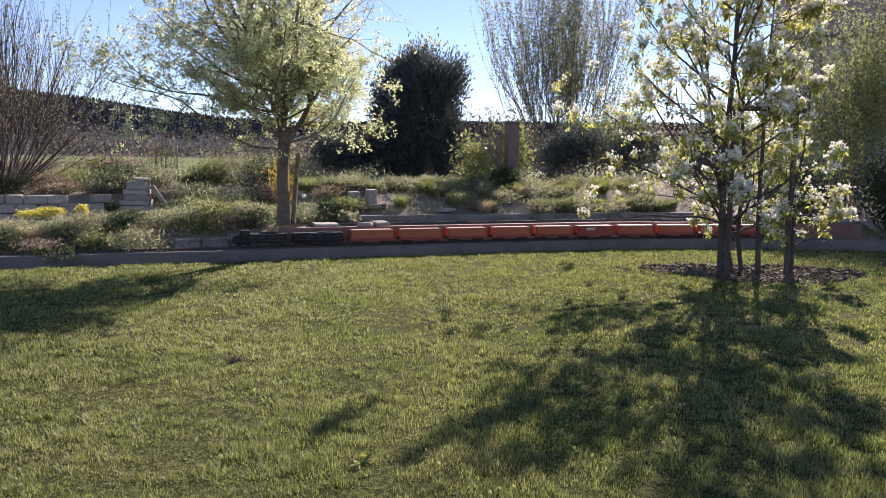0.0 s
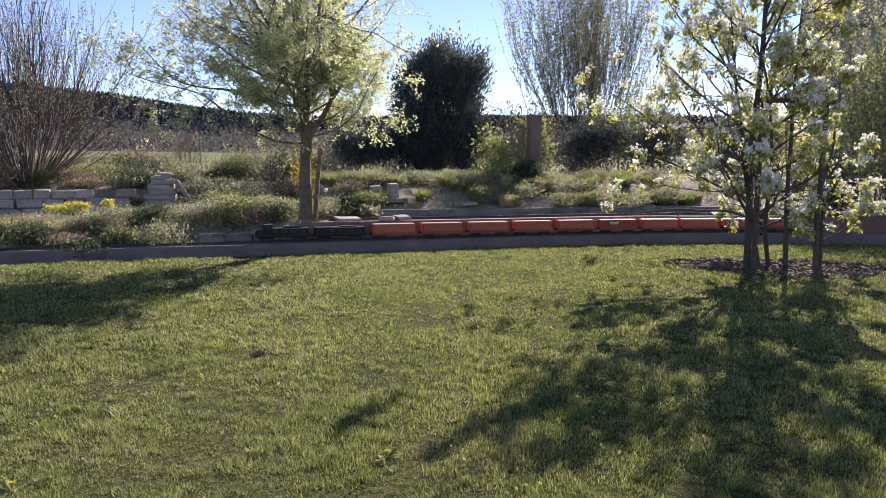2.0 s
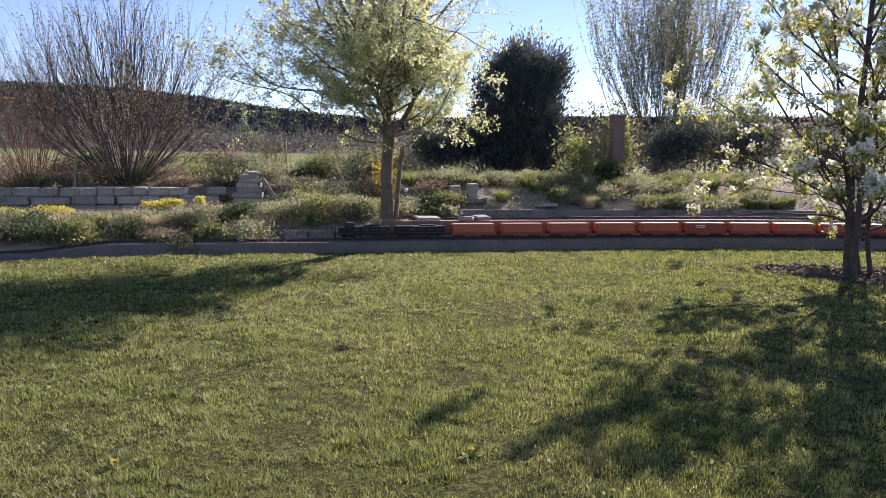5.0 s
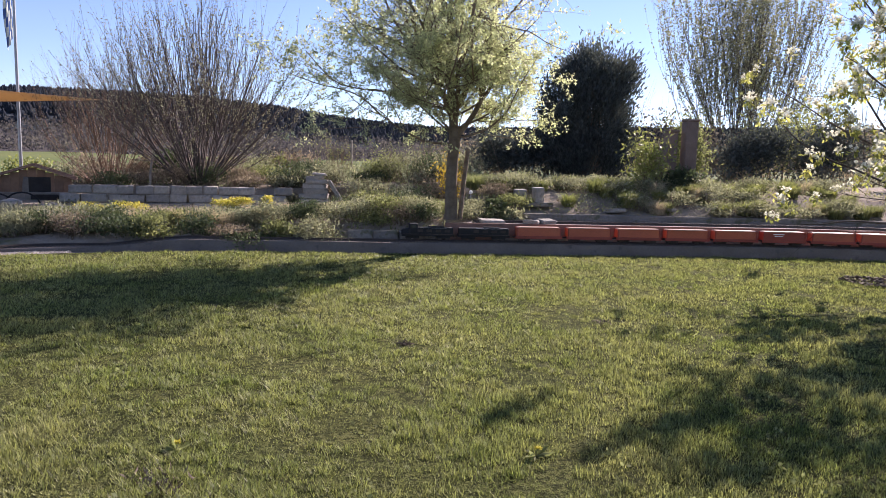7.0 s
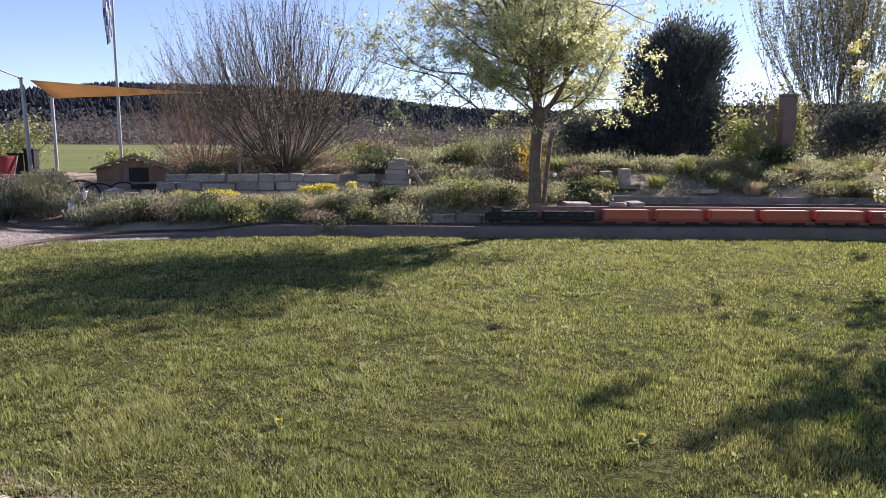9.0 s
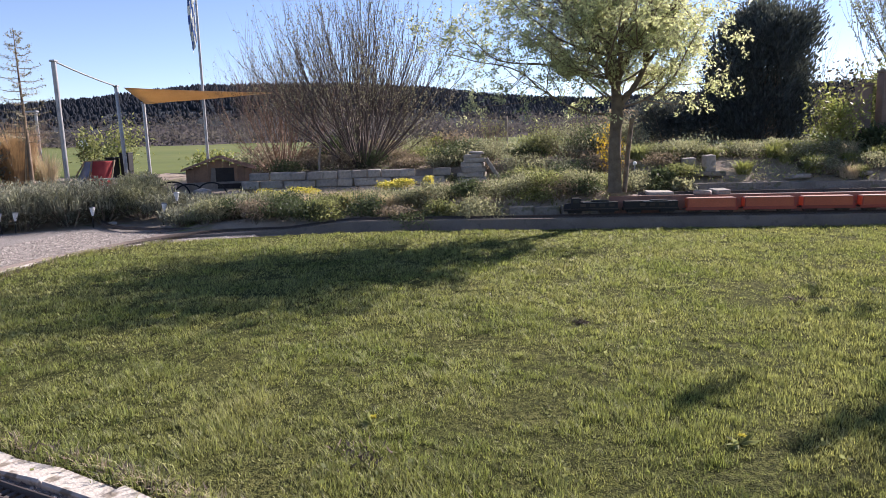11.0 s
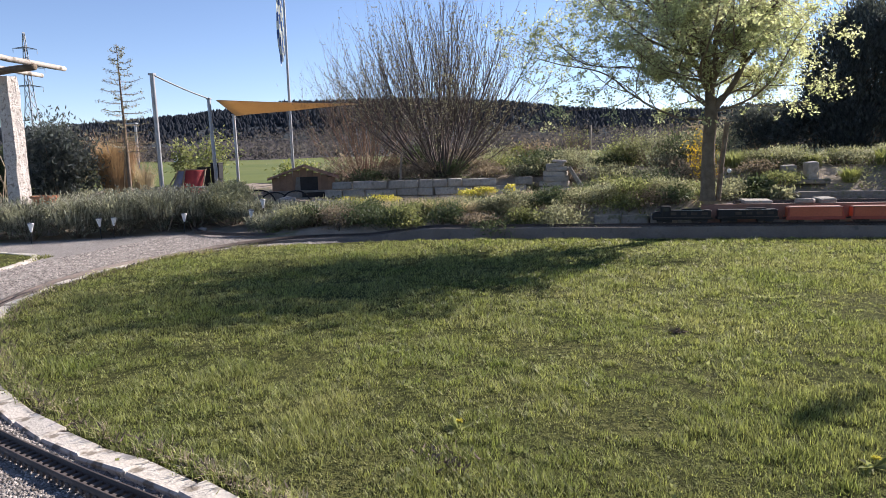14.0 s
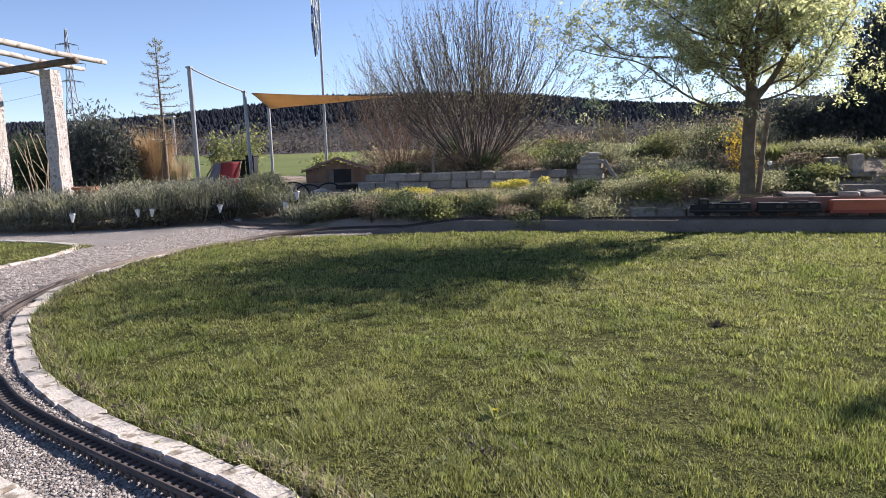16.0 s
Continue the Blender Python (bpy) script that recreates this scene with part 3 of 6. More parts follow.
def edging(line, width, group, label, mat, length=0.42, seed=3):
    """Edging stones laid end to end along a line, each its own piece."""
    ob = top("edging", (0, 0, 0), label, "stone edging", group, "structure")
    rng = random.Random(seed)
    pts = resample(line, length)
    for a, b in zip(pts[:-1], pts[1:]):
        d = b - a
        L = float(np.hypot(*d))
        bm = box((L - 0.008, width * rng.uniform(0.93, 1.05), 0.1), bevel=0.012, jitter=0.011, seed=rng.random())
        bm2 = part("stone", bm, mat, ob)
        bm2.matrix_local = pose((a[0] + b[0]) / 2 + rng.uniform(-0.008, 0.008), (a[1] + b[1]) / 2 + rng.uniform(-0.008, 0.008), -0.018 + rng.uniform(-0.004, 0.004), rng.uniform(-1, 1), rng.uniform(-1, 1), math.degrees(math.atan2(d[1], d[0])) + rng.uniform(-1, 1))
    return ob


inner = smooth_curve([(2.0, 0.62), (0, 1.86), (-1.7, 2.735), (-2.28, 3.0), (-2.66, 3.125), (-3.32, 3.435), (-4.27, 4.0), (-5.32, 4.915), (-5.95, 5.62), (-6.74, 7.0), (-7.05, 8.6), (-6.98, 10.2), (-6.2, 11.42)], 12)
edging(inner, 0.15, "lawn edging", "worn pale limestone edging round the lawn", M["kerb_stone"])
edging(smooth_curve([(-1.0, 1.85), (-1.4, 2.0), (-2.2, 2.28), (-2.65, 2.43), (-3.07, 2.57), (-3.9, 2.93), (-5.3, 4.0)], 12), 0.12, "outer edging", "narrow stone edging beside the outer track", M["kerb_stone"], 0.5, 5)
edging(smooth_curve([(-8.85, 7.7), (-9.05, 9.2), (-9.55, 10.15), (-10.6, 10.5), (-12.5, 10.75)], 12), 0.12, "small lawn edging", "pale stone edging of the small lawn", M["kerb_stone"], 0.4, 6)

# pebbles on the gravel
rng = np.random.default_rng(5)
p = np.stack([rng.uniform(-9, -0.8, 420000), rng.uniform(1.8, 13, 420000)], -1)
keep = inside(GRAVEL, p) & ~inside(LAWN, p) & (rng.uniform(size=len(p)) < np.clip(4.6 / np.hypot(p[:, 0], p[:, 1]), 0, 1) ** 1.5) & (p[:, 1] > 1.9 - 0.25 * p[:, 0] - 0.5)
p = p[keep][:80000]
shape = np.array([(1, 0, 0), (-0.5, 0.87, 0), (-0.5, -0.87, 0), (0.2, 0.1, 0.8)])
s = rng.uniform(0.005, 0.0125, (len(p), 1, 1)) * np.clip(np.hypot(p[:, 0], p[:, 1]) / 5, 1, 1.5)[:, None, None]
a = rng.uniform(0, 6.28, len(p))
rot = np.stack([np.stack([np.cos(a), -np.sin(a), 0 * a], -1), np.stack([np.sin(a), np.cos(a), 0 * a], -1), np.stack([0 * a, 0 * a, 1 + 0 * a], -1)], 1)
pv = np.einsum("nij,kj->nki", rot, shape) * s * (1 + rng.uniform(-0.35, 0.35, (len(p), 4, 3))) + np.c_[p, np.full(len(p), 0.003)][:, None]
tri = np.array([(0, 1, 3), (1, 2, 3), (2, 0, 3)])
me = mesh_of("gravel_stones", pv.reshape(-1, 3), (np.arange(len(p))[:, None, None] * 4 + tri[None]).reshape(-1, 3), M["pebble"])
tagged(hang("gravel_stones", me), "loose pale and dark gravel pebbles", "gravel", kind="stuff")


# ---- trees and shrubs ----
def unit(v):
    return v / (np.linalg.norm(v) + 1e-9)


def grow(rng, p, d, length, radius, level, levels, cfg, lines, tips):
    """A branch with its side branches; lines takes tubes, tips the twigs that bear leaves."""
    n = max(4, int(length / cfg["step"]))
    pts, rad = [p], [radius]
    q, way = p, unit(d)
    for i in range(n):
        way = unit(way + rng.normal(0, cfg["wobble"], 3) + np.array([0, 0, cfg["lift"][level]]))
        q = q + way * length / n
        pts.append(q)
        rad.append(radius * (1 - (1 - cfg["taper"]) * (i + 1) / n))
    lines.append((np.array(pts), np.array(rad)))
    if level >= levels - 1 and level > 0:
        tips.append(np.array(pts))
    if level >= levels:
        tips.append(np.array(pts))
        return
    kids = cfg["kids"][level]
    for k in range(kids):
        s = rng.uniform(cfg["from"][level], 1.0) if kids > 1 else 1.0
        at = s * n
        i = min(int(at), n - 1)
        start = pts[i] + (pts[i + 1] - pts[i]) * (at - i)
        along = unit(pts[i + 1] - pts[i])
        az = k * 2.4 + rng.uniform(-0.5, 0.5)
        e1 = unit(np.cross(along, [0.3, 0.2, 1.0]))
        e2 = np.cross(along, e1)
        ang = radians(cfg["angle"][level] * rng.uniform(0.75, 1.25))
        d2 = along * math.cos(ang) + (e1 * math.cos(az) + e2 * math.sin(az)) * math.sin(ang)
        grow(rng, start, d2, length * cfg["shrink"][level] * rng.uniform(0.7, 1.2) * (1.15 - 0.4 * s), rad[i] * cfg["thin"], level + 1, levels, cfg, lines, tips)


def along_tips(rng, tips, count, loose):
    k = rng.integers(0, len(tips), count)
    s = rng.uniform(0.15, 1.0, count)
    out = np.empty((count, 3))
    for j, (a, b) in enumerate(zip(k, s)):
        t = tips[a]
        x = b * (len(t) - 1)
        i = min(int(x), len(t) - 2)
        out[j] = t[i] + (t[i + 1] - t[i]) * (x - i)
    return out + rng.normal(0, loose, (count, 3))


def split_tubes(lines, limit):
    return [l for l in lines if l[1][0] >= limit], [l for l in lines if l[1][0] < limit]


# main tree on the bank, just leafing out: leaders rise from a low fork, laterals spread wider to one side
rng = np.random.default_rng(21)
tree = top("tree", (1.72, 13.1, 0.7), "young-leaved ornamental tree on the railway bank", "tree")
tips, fine_lines = [], []
trunk_pts = np.array([(0, 0, -0.1), (0.0, 0.0, 0.0), (-0.01, 0.0, 0.5), (0.0, 0, 1.0), (0.03, 0, 1.35), (0.0, 0, 1.75), (-0.1, 0.02, 2.5), (-0.14, 0.05, 3.5), (-0.08, 0.05, 4.4), (-0.05, 0, 5.1)])
trunk_rad = np.array([0.15, 0.125, 0.112, 0.108, 0.112, 0.085, 0.06, 0.042, 0.026, 0.008])
tubes("trunk", [(trunk_pts, trunk_rad)], M["bark"], tree, 10)
cfg = dict(step=0.16, wobble=0.11, lift=[0.05, 0.03, 0.01, 0.0], taper=0.3, kids=[9, 7, 3], angle=[44, 50, 55], shrink=[0.5, 0.52, 0.5], thin=0.55)
cfg["from"] = [0.14, 0.15, 0.2]
TREE_BOUGHS = [(1.4, 20, 40, 4.3, 0.052), (1.5, 190, 44, 4.3, 0.05), (1.6, 110, 30, 4.2, 0.044), (1.7, 280, 34, 4.0, 0.044), (1.9, 345, 48, 3.6, 0.036), (2.0, 165, 50, 3.8, 0.036), (2.3, 230, 38, 3.0, 0.032), (2.6, 30, 42, 2.9, 0.03)]
for k in range(16):
    az = 200 + 137.5 * k
    leftward = 0.5 - 0.5 * math.cos(radians(az))
    TREE_BOUGHS.append((1.32 + 0.13 * k, az, 84 - 2.4 * k + rng.uniform(-6, 6), (2.0 + 1.35 * leftward) * (1 - 0.018 * k), 0.024))
for k in range(11):
    TREE_BOUGHS.append((1.36 + 0.12 * k, 77 + 137.5 * k, rng.uniform(42, 72), rng.uniform(1.3, 2.1), 0.022))
for z, az, polar, reach, r in TREE_BOUGHS:
    lines = []
    start = np.array([np.interp(z, trunk_pts[:, 2], trunk_pts[:, 0]), 0.0, z])
    sp, az = radians(polar), radians(az)
    grow(rng, start, np.array([math.cos(az) * math.sin(sp), math.sin(az) * math.sin(sp), math.cos(sp)]), reach, r, 0, 2, cfg, lines, tips)
    lines = [l for l in lines if l[0][:, 2].min() > 1.02 and l[0][:, 2].max() < 5.5]
    thick, thin = split_tubes(lines, 0.009)
    tubes("limb", thick, M["bark"], tree, 6)
    fine_lines += thin
    tips += [l[0][len(l[0]) // 3 :] for l in thick]
tagged(tubes("twig_mass", fine_lines, M["bark"], tree, 3), kind="stuff")
tips = [t for t in tips if t[:, 2].min() > 1.05 and t[:, 2].max() < 5.5]
c = along_tips(rng, tips, 11000, 0.03)
pl = (c[:, None] + rng.normal(0, 0.03, (len(c), 7, 3))).reshape(-1, 3)
tagged(leaves("crown", rng, pl, 0.057, M["young_leaf"], tree, 0.42, 0.15, "fresh pale green unfolding leaves"), kind="stuff")

# blossoming pear in the lawn: two trunks and thinner stems in one clump
rng = np.random.default_rng(22)
pear = top("pear_tree", (8.3, 8.86, 0.0), "pear tree in white blossom with fresh leaves", "tree")
tips, fine_lines = [], []
cfg = dict(step=0.18, wobble=0.08, lift=[0.1, 0.05, 0.0, 0.0], taper=0.3, kids=[8, 4, 3], angle=[42, 45, 50], shrink=[0.42, 0.5, 0.5], thin=0.5)
cfg["from"] = [0.12, 0.2, 0.2]
stems = [(0.0, 0.0, 0.02, 0.03, 6.6, 0.062), (0.86, 0.08, -0.06, 0.0, 4.6, 0.046), (0.62, 0.2, -0.05, 0.15, 5.2, 0.04), (1.1, -0.25, 0.0, -0.05, 3.4, 0.034), (0.35, 0.12, -0.12, 0.12, 5.0, 0.034)]
BOUGH_SIDE = np.array([-0.74, 0.67])
for k in range(30):
    az = k * 2.4 + 0.9
    way = np.array([math.cos(az), math.sin(az)])
    reach = 1.95 + 0.6 * float(way @ BOUGH_SIDE)
    z = 0.6 + 4.0 * (k / 29) ** 1.35
    steep = 2.6 - 1.3 * (k / 29)
    stems.append((0.3 - 0.2 * (k / 29), 0.08, steep * way[0], steep * way[1], reach * (1.12 if k < 12 else 1.0), 0.027 - 0.0003 * k, z))
for sx, sy, dx, dy, L, r, *low in stems:
    lines = []
    low = low[0] if low else -0.05
    cfg["lift"][0] = 0.1 if r > 0.03 else 0.02
    cfg["wobble"] = 0.02 if r > 0.045 else 0.08
    cfg["shrink"][0] = 0.3 if r > 0.03 else 0.42
    grow(rng, np.array([sx, sy, low]), np.array([dx, dy, 1.0]), L, r, 0, 2, cfg, lines, tips)
    thick, thin = split_tubes(lines, 0.016)
    tubes("trunk" if r > 0.03 else "bough", thick, M["dark_bark"], pear, 7)
    fine_lines += thin
tagged(tubes("twig_mass", fine_lines, M["dark_bark"], pear, 3), kind="stuff")
tips = [t for t in tips if t[:, 2].min() > 0.55]
core = [t for t in tips if np.hypot(t[:, 0] - 0.45, t[:, 1]).mean() < 0.75]
c = along_tips(rng, tips, 3600, 0.03)
clump = c[rng.integers(0, len(c), 110)]
gap = np.linalg.norm(c[:, None] - clump[None], axis=2).min(1)
c = np.r_[c[(gap < 0.27) | (rng.uniform(size=len(c)) < 0.22)], along_tips(rng, core, 200, 0.06)]
hangs = np.r_[rng.normal(size=(len(c), 9, 3)).reshape(-1, 3)] * 0.8 + np.array([0, 0, -0.9])
pl = (c[:, None] + rng.normal(0, 0.03, (len(c), 9, 3))).reshape(-1, 3)
tagged(leaves("foliage", rng, pl, 0.086, M["pear_leaf"], pear, 0.42, ways=hangs, label="yellow-green young leaves"), kind="stuff")
umbel = c[rng.uniform(size=len(c)) < 0.6] + np.array([0, 0, 0.05])
pl = (umbel[:, None] + rng.normal(0, 0.036, (len(umbel), 24, 3)) * np.array([1, 1, 0.7])).reshape(-1, 3)
tagged(leaves("blossom", rng, pl, 0.046, M["blossom"], pear, 0.95, 0.2, "white blossom clusters"), kind="stuff")


def fan_shrub(name, at, stems, height, spread, mat, bud, label, seed, buds=3000, radius=0.022, kids=5, lift=0.03, category="shrub", budsize=0.035, squash=(1, 1)):
    """A shrub of many stems that fan out from the ground, with twigs and buds."""
    rng = np.random.default_rng(seed)
    ob = top(name, at, label, category)
    tips, side = [], []
    cfg = dict(step=0.28, wobble=0.05, lift=[lift, 0.1], taper=0.3, kids=[kids], angle=[22], shrink=[0.46], thin=0.6)
    cfg["from"] = [0.3]
    for k in range(stems):
        az, share = k * 2.4 + rng.uniform(-0.3, 0.3), ((k + 0.5) / stems) ** 0.7
        polar = radians(spread) * share * rng.uniform(0.85, 1.12)
        out = math.tan(min(polar, 1.35))
        d = np.array([math.sin(polar) * math.cos(az) * squash[0], math.sin(polar) * math.sin(az) * squash[1], math.cos(polar)])
        L = height * rng.uniform(0.78, 1.05) * (1 - 0.22 * share)
        out = min(out, 1.0)
        lines = []
        grow(rng, np.array([math.cos(az) * 0.25 * out, math.sin(az) * 0.25 * out, -0.1]), d, L, radius * rng.uniform(0.6, 1.1), 0, 1, cfg, lines, tips)
        tubes("stem", lines[:1], mat, ob, 4)
        side += lines[1:]
    tagged(tubes("twig_mass", side, mat, ob, 3), kind="stuff")
    tagged(leaves("foliage", rng, along_tips(rng, tips, buds, 0.02), budsize, bud, ob, 0.55, 0.3), kind="stuff")
    return ob


fan_shrub("willow_shrub", (-4.6, 20.2, gz(-4.6, 20.2)), 88, 5.0, 66, M["grey_twig"], M["bud"], "tall bare-stemmed shrub with small buds above the block wall", 31, 15000, 0.026, 11, lift=0.045, budsize=0.05)
fan_shrub("bare_shrub", (-7.3, 21.3, gz(-7.3, 21.3)), 60, 4.3, 56, M["red_twig"], M["bud"], "brown leafless shrub behind the wooden engine shed", 32, 4500, 0.015, 10, lift=0.08)
fan_shrub("willow_shrub", (18.0, 32.2, gz(18.0, 32.2)), 60, 11.3, 52, M["grey_twig"], M["grey_leaf"], "tall upright willow shrub with sparse grey-green leaves", 33, 36000, 0.032, 14, lift=0.04, budsize=0.11)
fan_shrub("bare_shrub", (9.0, 26.0, gz(9.0, 26)), 26, 4.2, 26, M["twig"], M["bud"], "leafless young tree beyond the garden hedge", 34, 300, 0.018, 6)
fan_shrub("bare_shrub", (7.4, 23.0, gz(7.4, 23)), 22, 3.6, 26, M["twig"], M["bud"], "leafless shrub beside the dark yew", 35, 300, 0.018, 6)


def leafy(name, at, radii, count, size, mat, label, seed, lumps=14, tight=0.4, slim=0.5, up=0.3, stems=14, category="shrub", twig=None, group=""):
    """A leafy shrub: stems and an uneven crown of small leaves, at rest on the ground."""
    rng = np.random.default_rng(seed)
    ob = top(name, (at[0], at[1], gz(*at) if len(at) < 3 else at[2]), label, category, group)
    count, size = int(count * 0.78), size * 1.12
    pl = lumpy(rng, count, radii, lumps, tight) + np.array([0, 0, radii[2] * 0.95])
    pl = pl[pl[:, 2] > 0.01]
    lines = []
    for k in range(stems):
        q = pl[rng.integers(0, len(pl))]
        base = np.array([q[0] * 0.25, q[1] * 0.25, -0.08])
        bend = (base + q) / 2 + rng.normal(0, 0.06, 3)
        lines.append((smooth_curve([base, bend, q], 2), np.linspace(0.016, 0.004, 5)))
    tagged(tubes("branchwork", lines, twig or M["twig"], ob, 3), kind="stuff")
    tagged(leaves("crown", rng, pl, size, mat, ob, slim, up), kind="stuff")
    return ob


# dark yew, clipped hedge and green shrubs behind the right-hand bed
rng = np.random.default_rng(41)
yew = top("yew_tree", (7.35, 22.8, gz(7.35, 22.8)), "dense dark green columnar yew", "conifer")
lump_z = rng.uniform(0.02, 1, 130) ** 0.9
lump_a = rng.uniform(0, 2 * np.pi, 130)
lump_r = np.interp(lump_z, [0, 0.3, 0.65, 0.88, 1], [0.95, 1.0, 0.98, 0.8, 0.5]) * np.sqrt(rng.uniform(0.1, 1.0, 130))
lump_r[:30] = 0.95 + 0.3 * rng.uniform(0, 1, 30) * (1 - 0.3 * lump_z[:30])
lump = np.stack([np.cos(lump_a) * lump_r * 0.92 + 0.1 * lump_z, np.sin(lump_a) * lump_r * 0.9, lump_z * 2.55 + 0.1], -1)
pick = rng.integers(0, 130, 46000)
off = rng.normal(0, 1, (46000, 3)) * np.array([0.13, 0.13, 0.22])
plume = lump_z[pick] > 0.6
off[plume] += np.outer(np.abs(rng.normal(0, 0.2, plume.sum())), [0.45, 0.0, 1.0])
pl = lump[pick] + off
pl = pl[pl[:, 2] > 0.02]
ways = np.stack([pl[:, 0] * 0.6, pl[:, 1] * 0.6, np.full(len(pl), 0.8)], -1)
tubes("trunk", [(np.array([(0, 0, -0.1), (0, 0, 0.8), (0.03, 0, 1.8), (0, 0, 2.6)]), np.array([0.12, 0.1, 0.06, 0.02]))], M["dark_bark"], yew, 7)
tagged(leaves("crown", rng, pl, 0.105, M["yew"], yew, 0.3, 0.2, ways=ways), kind="stuff")
yew.scale = (1.38, 1.3, 1.36)

# broad dark hedge and side plumes next to the yew
leafy("clipped_hedge", (4.75, 22.9), (1.45, 0.8, 0.85), 14000, 0.1, M["yew"], "low dark clipped yew hedge", 42, 18, 0.5, 0.35, category="hedge")
for k, (x, y, rx, rz, n) in enumerate([(8.5, 23.0, 0.45, 1.6, 2600), (6.2, 23.0, 0.55, 1.7, 3200)]):
    leafy("yew_shrub", (x, y), (rx, rx, rz), n, 0.14, M["yew"], "dark feathery yew shoots beside the tall yew", 43 + k, 16, 0.5, 0.35, 0.8)

# ---- planting: low shrubs on the bank ----
LOW = [("green_leaf", "low green cushion plant", 0.05), ("grey_leaf", "grey-green woolly cushion plant", 0.045), ("heather", "brownish winter heather cushion", 0.04), ("grey_leaf", "silvery grey spreading cushion plant", 0.045), ("evergreen", "low dark evergreen cushion", 0.05)]
place_rng = random.Random(77)
n = 0
for row, (y0, step) in enumerate([(12.98, 0.52), (13.42, 0.58), (13.95, 0.64), (14.7, 0.75), (15.5, 0.85), (16.4, 0.95), (17.3, 1.1)]):
    x = -6.6 + 0.25 * (row % 2) + (0.4 if row == 0 else 0)
    while x < (1.5 if row else -0.2):
        px_, py_ = x + place_rng.uniform(-0.15, 0.15), y0 + 0.16 * min(max(x + 7.4, 0), 6) * (0.0 if row < 1 else 0.35) + place_rng.uniform(-0.15, 0.15)
        mat, label, size = LOW[place_rng.randrange(len(LOW))]
        r = place_rng.uniform(0.34, 0.52)
        if (abs(px_ - 1.7) > 0.3 or abs(py_ - 13.1) > 0.3) and not (y0 > 16 and (px_ < -0.1 or row == 6)):
            leafy("cushion_plant", (px_, py_), (r, r * 0.85, place_rng.uniform(0.14, 0.25) if row < 2 else place_rng.uniform(0.09, 0.15) if row < 4 else place_rng.uniform(0.06, 0.12)), int((2100 if row < 3 else 1500) * r / 0.4), size, M[mat], label + " on the bank", 100 + n, 16, 0.55, 0.4, 0.5, 5, "plant", group="bank cushion plants")
        n += 1
        x += step

for k, (x, y) in enumerate([(0.3, 13.5), (0.8, 13.6), (1.25, 13.65), (2.1, 13.75), (2.35, 14.15), (1.5, 14.1), (0.9, 14.2), (2.7, 13.9), (1.9, 14.5), (0.2, 14.1), (3.2, 14.4), (2.9, 14.9)]):
    mat, label, size = LOW[(k * 2) % 5]
    leafy("cushion_plant", (x, y), (0.38, 0.34, 0.15), 1500, size, M[mat], label + " at the tree foot", 180 + k, 16, 0.55, 0.4, 0.5, 5, "plant", group="bank cushion plants")


def tuft(name, at, radius, height, count, width, mat, label, seed, lean=0.5, group="", category="ornamental grass"):
    """A grass tuft: blades that rise and arch from one crown."""
    rng = np.random.default_rng(seed)
    ob = top(name, (at[0], at[1], gz(*at) if len(at) < 3 else at[2]), label, category, group)
    a = rng.uniform(0, 2 * np.pi, count)
    r = radius * np.sqrt(rng.uniform(0, 1, count)) * 0.45
    base = np.stack([np.cos(a) * r, np.sin(a) * r, np.full(count, -0.03)], -1)
    ways = np.stack([np.cos(a), np.sin(a), np.zeros(count)], -1)
    tagged(blades("blade_mass", rng, base, height, width, mat, ob, lean, ways=ways), kind="stuff")
    return ob


for k, (x, y, r, h) in enumerate([(-4.3, 14.0, 0.5, 0.36), (-3.9, 14.4, 0.5, 0.34), (-4.9, 13.7, 0.45, 0.32), (-2.2, 15.0, 0.45, 0.3), (-3.3, 13.7, 0.45, 0.34), (-1.4, 14.6, 0.35, 0.3), (-5.4, 13.6, 0.4, 0.32), (-3.0, 14.2, 0.5, 0.34), (-0.6, 15.4, 0.35, 0.28), (0.4, 15.2, 0.35, 0.26), (-3.6, 14.1, 0.45, 0.32), (-2.6, 13.5, 0.4, 0.3), (-1.9, 13.9, 0.4, 0.28), (-4.6, 14.6, 0.4, 0.3)]):
    tuft("grass_tuft", (x, y), r, h * 1.02, 750, 0.007, M["straw"], "dry straw-coloured feathery grass tuft", 300 + k, 0.7, "dry grass tufts")
for k, (x, y, r) in enumerate([(-5.5, 14.9, 0.3), (-5.0, 15.1, 0.35), (-4.75, 15.0, 0.32), (-2.95, 15.5, 0.3), (-2.6, 15.6, 0.22), (-2.1, 15.7, 0.14)]):
    ob = leafy("flowering_cushion", (x, y), (r, r * 0.8, 0.16), 500, 0.05, M["green_leaf"], "bright yellow flowering rock cress cushion", 330 + k, 10, 0.5, 0.5, 0.4, 4, "flowers", group="yellow cushions")
    frng = np.random.default_rng(340 + k)
    pl = lumpy(frng, 1500, (r * 1.15, r * 0.9, 0.12), 10, 0.5) + np.array([0, 0, 0.32])
    tagged(leaves("flower", frng, pl, 0.035, M["yellow_flower"], ob, 0.9, 0.5), kind="stuff")

# ground cover: mixed low leaves and dry stalks over all beds
crng = np.random.default_rng(66)
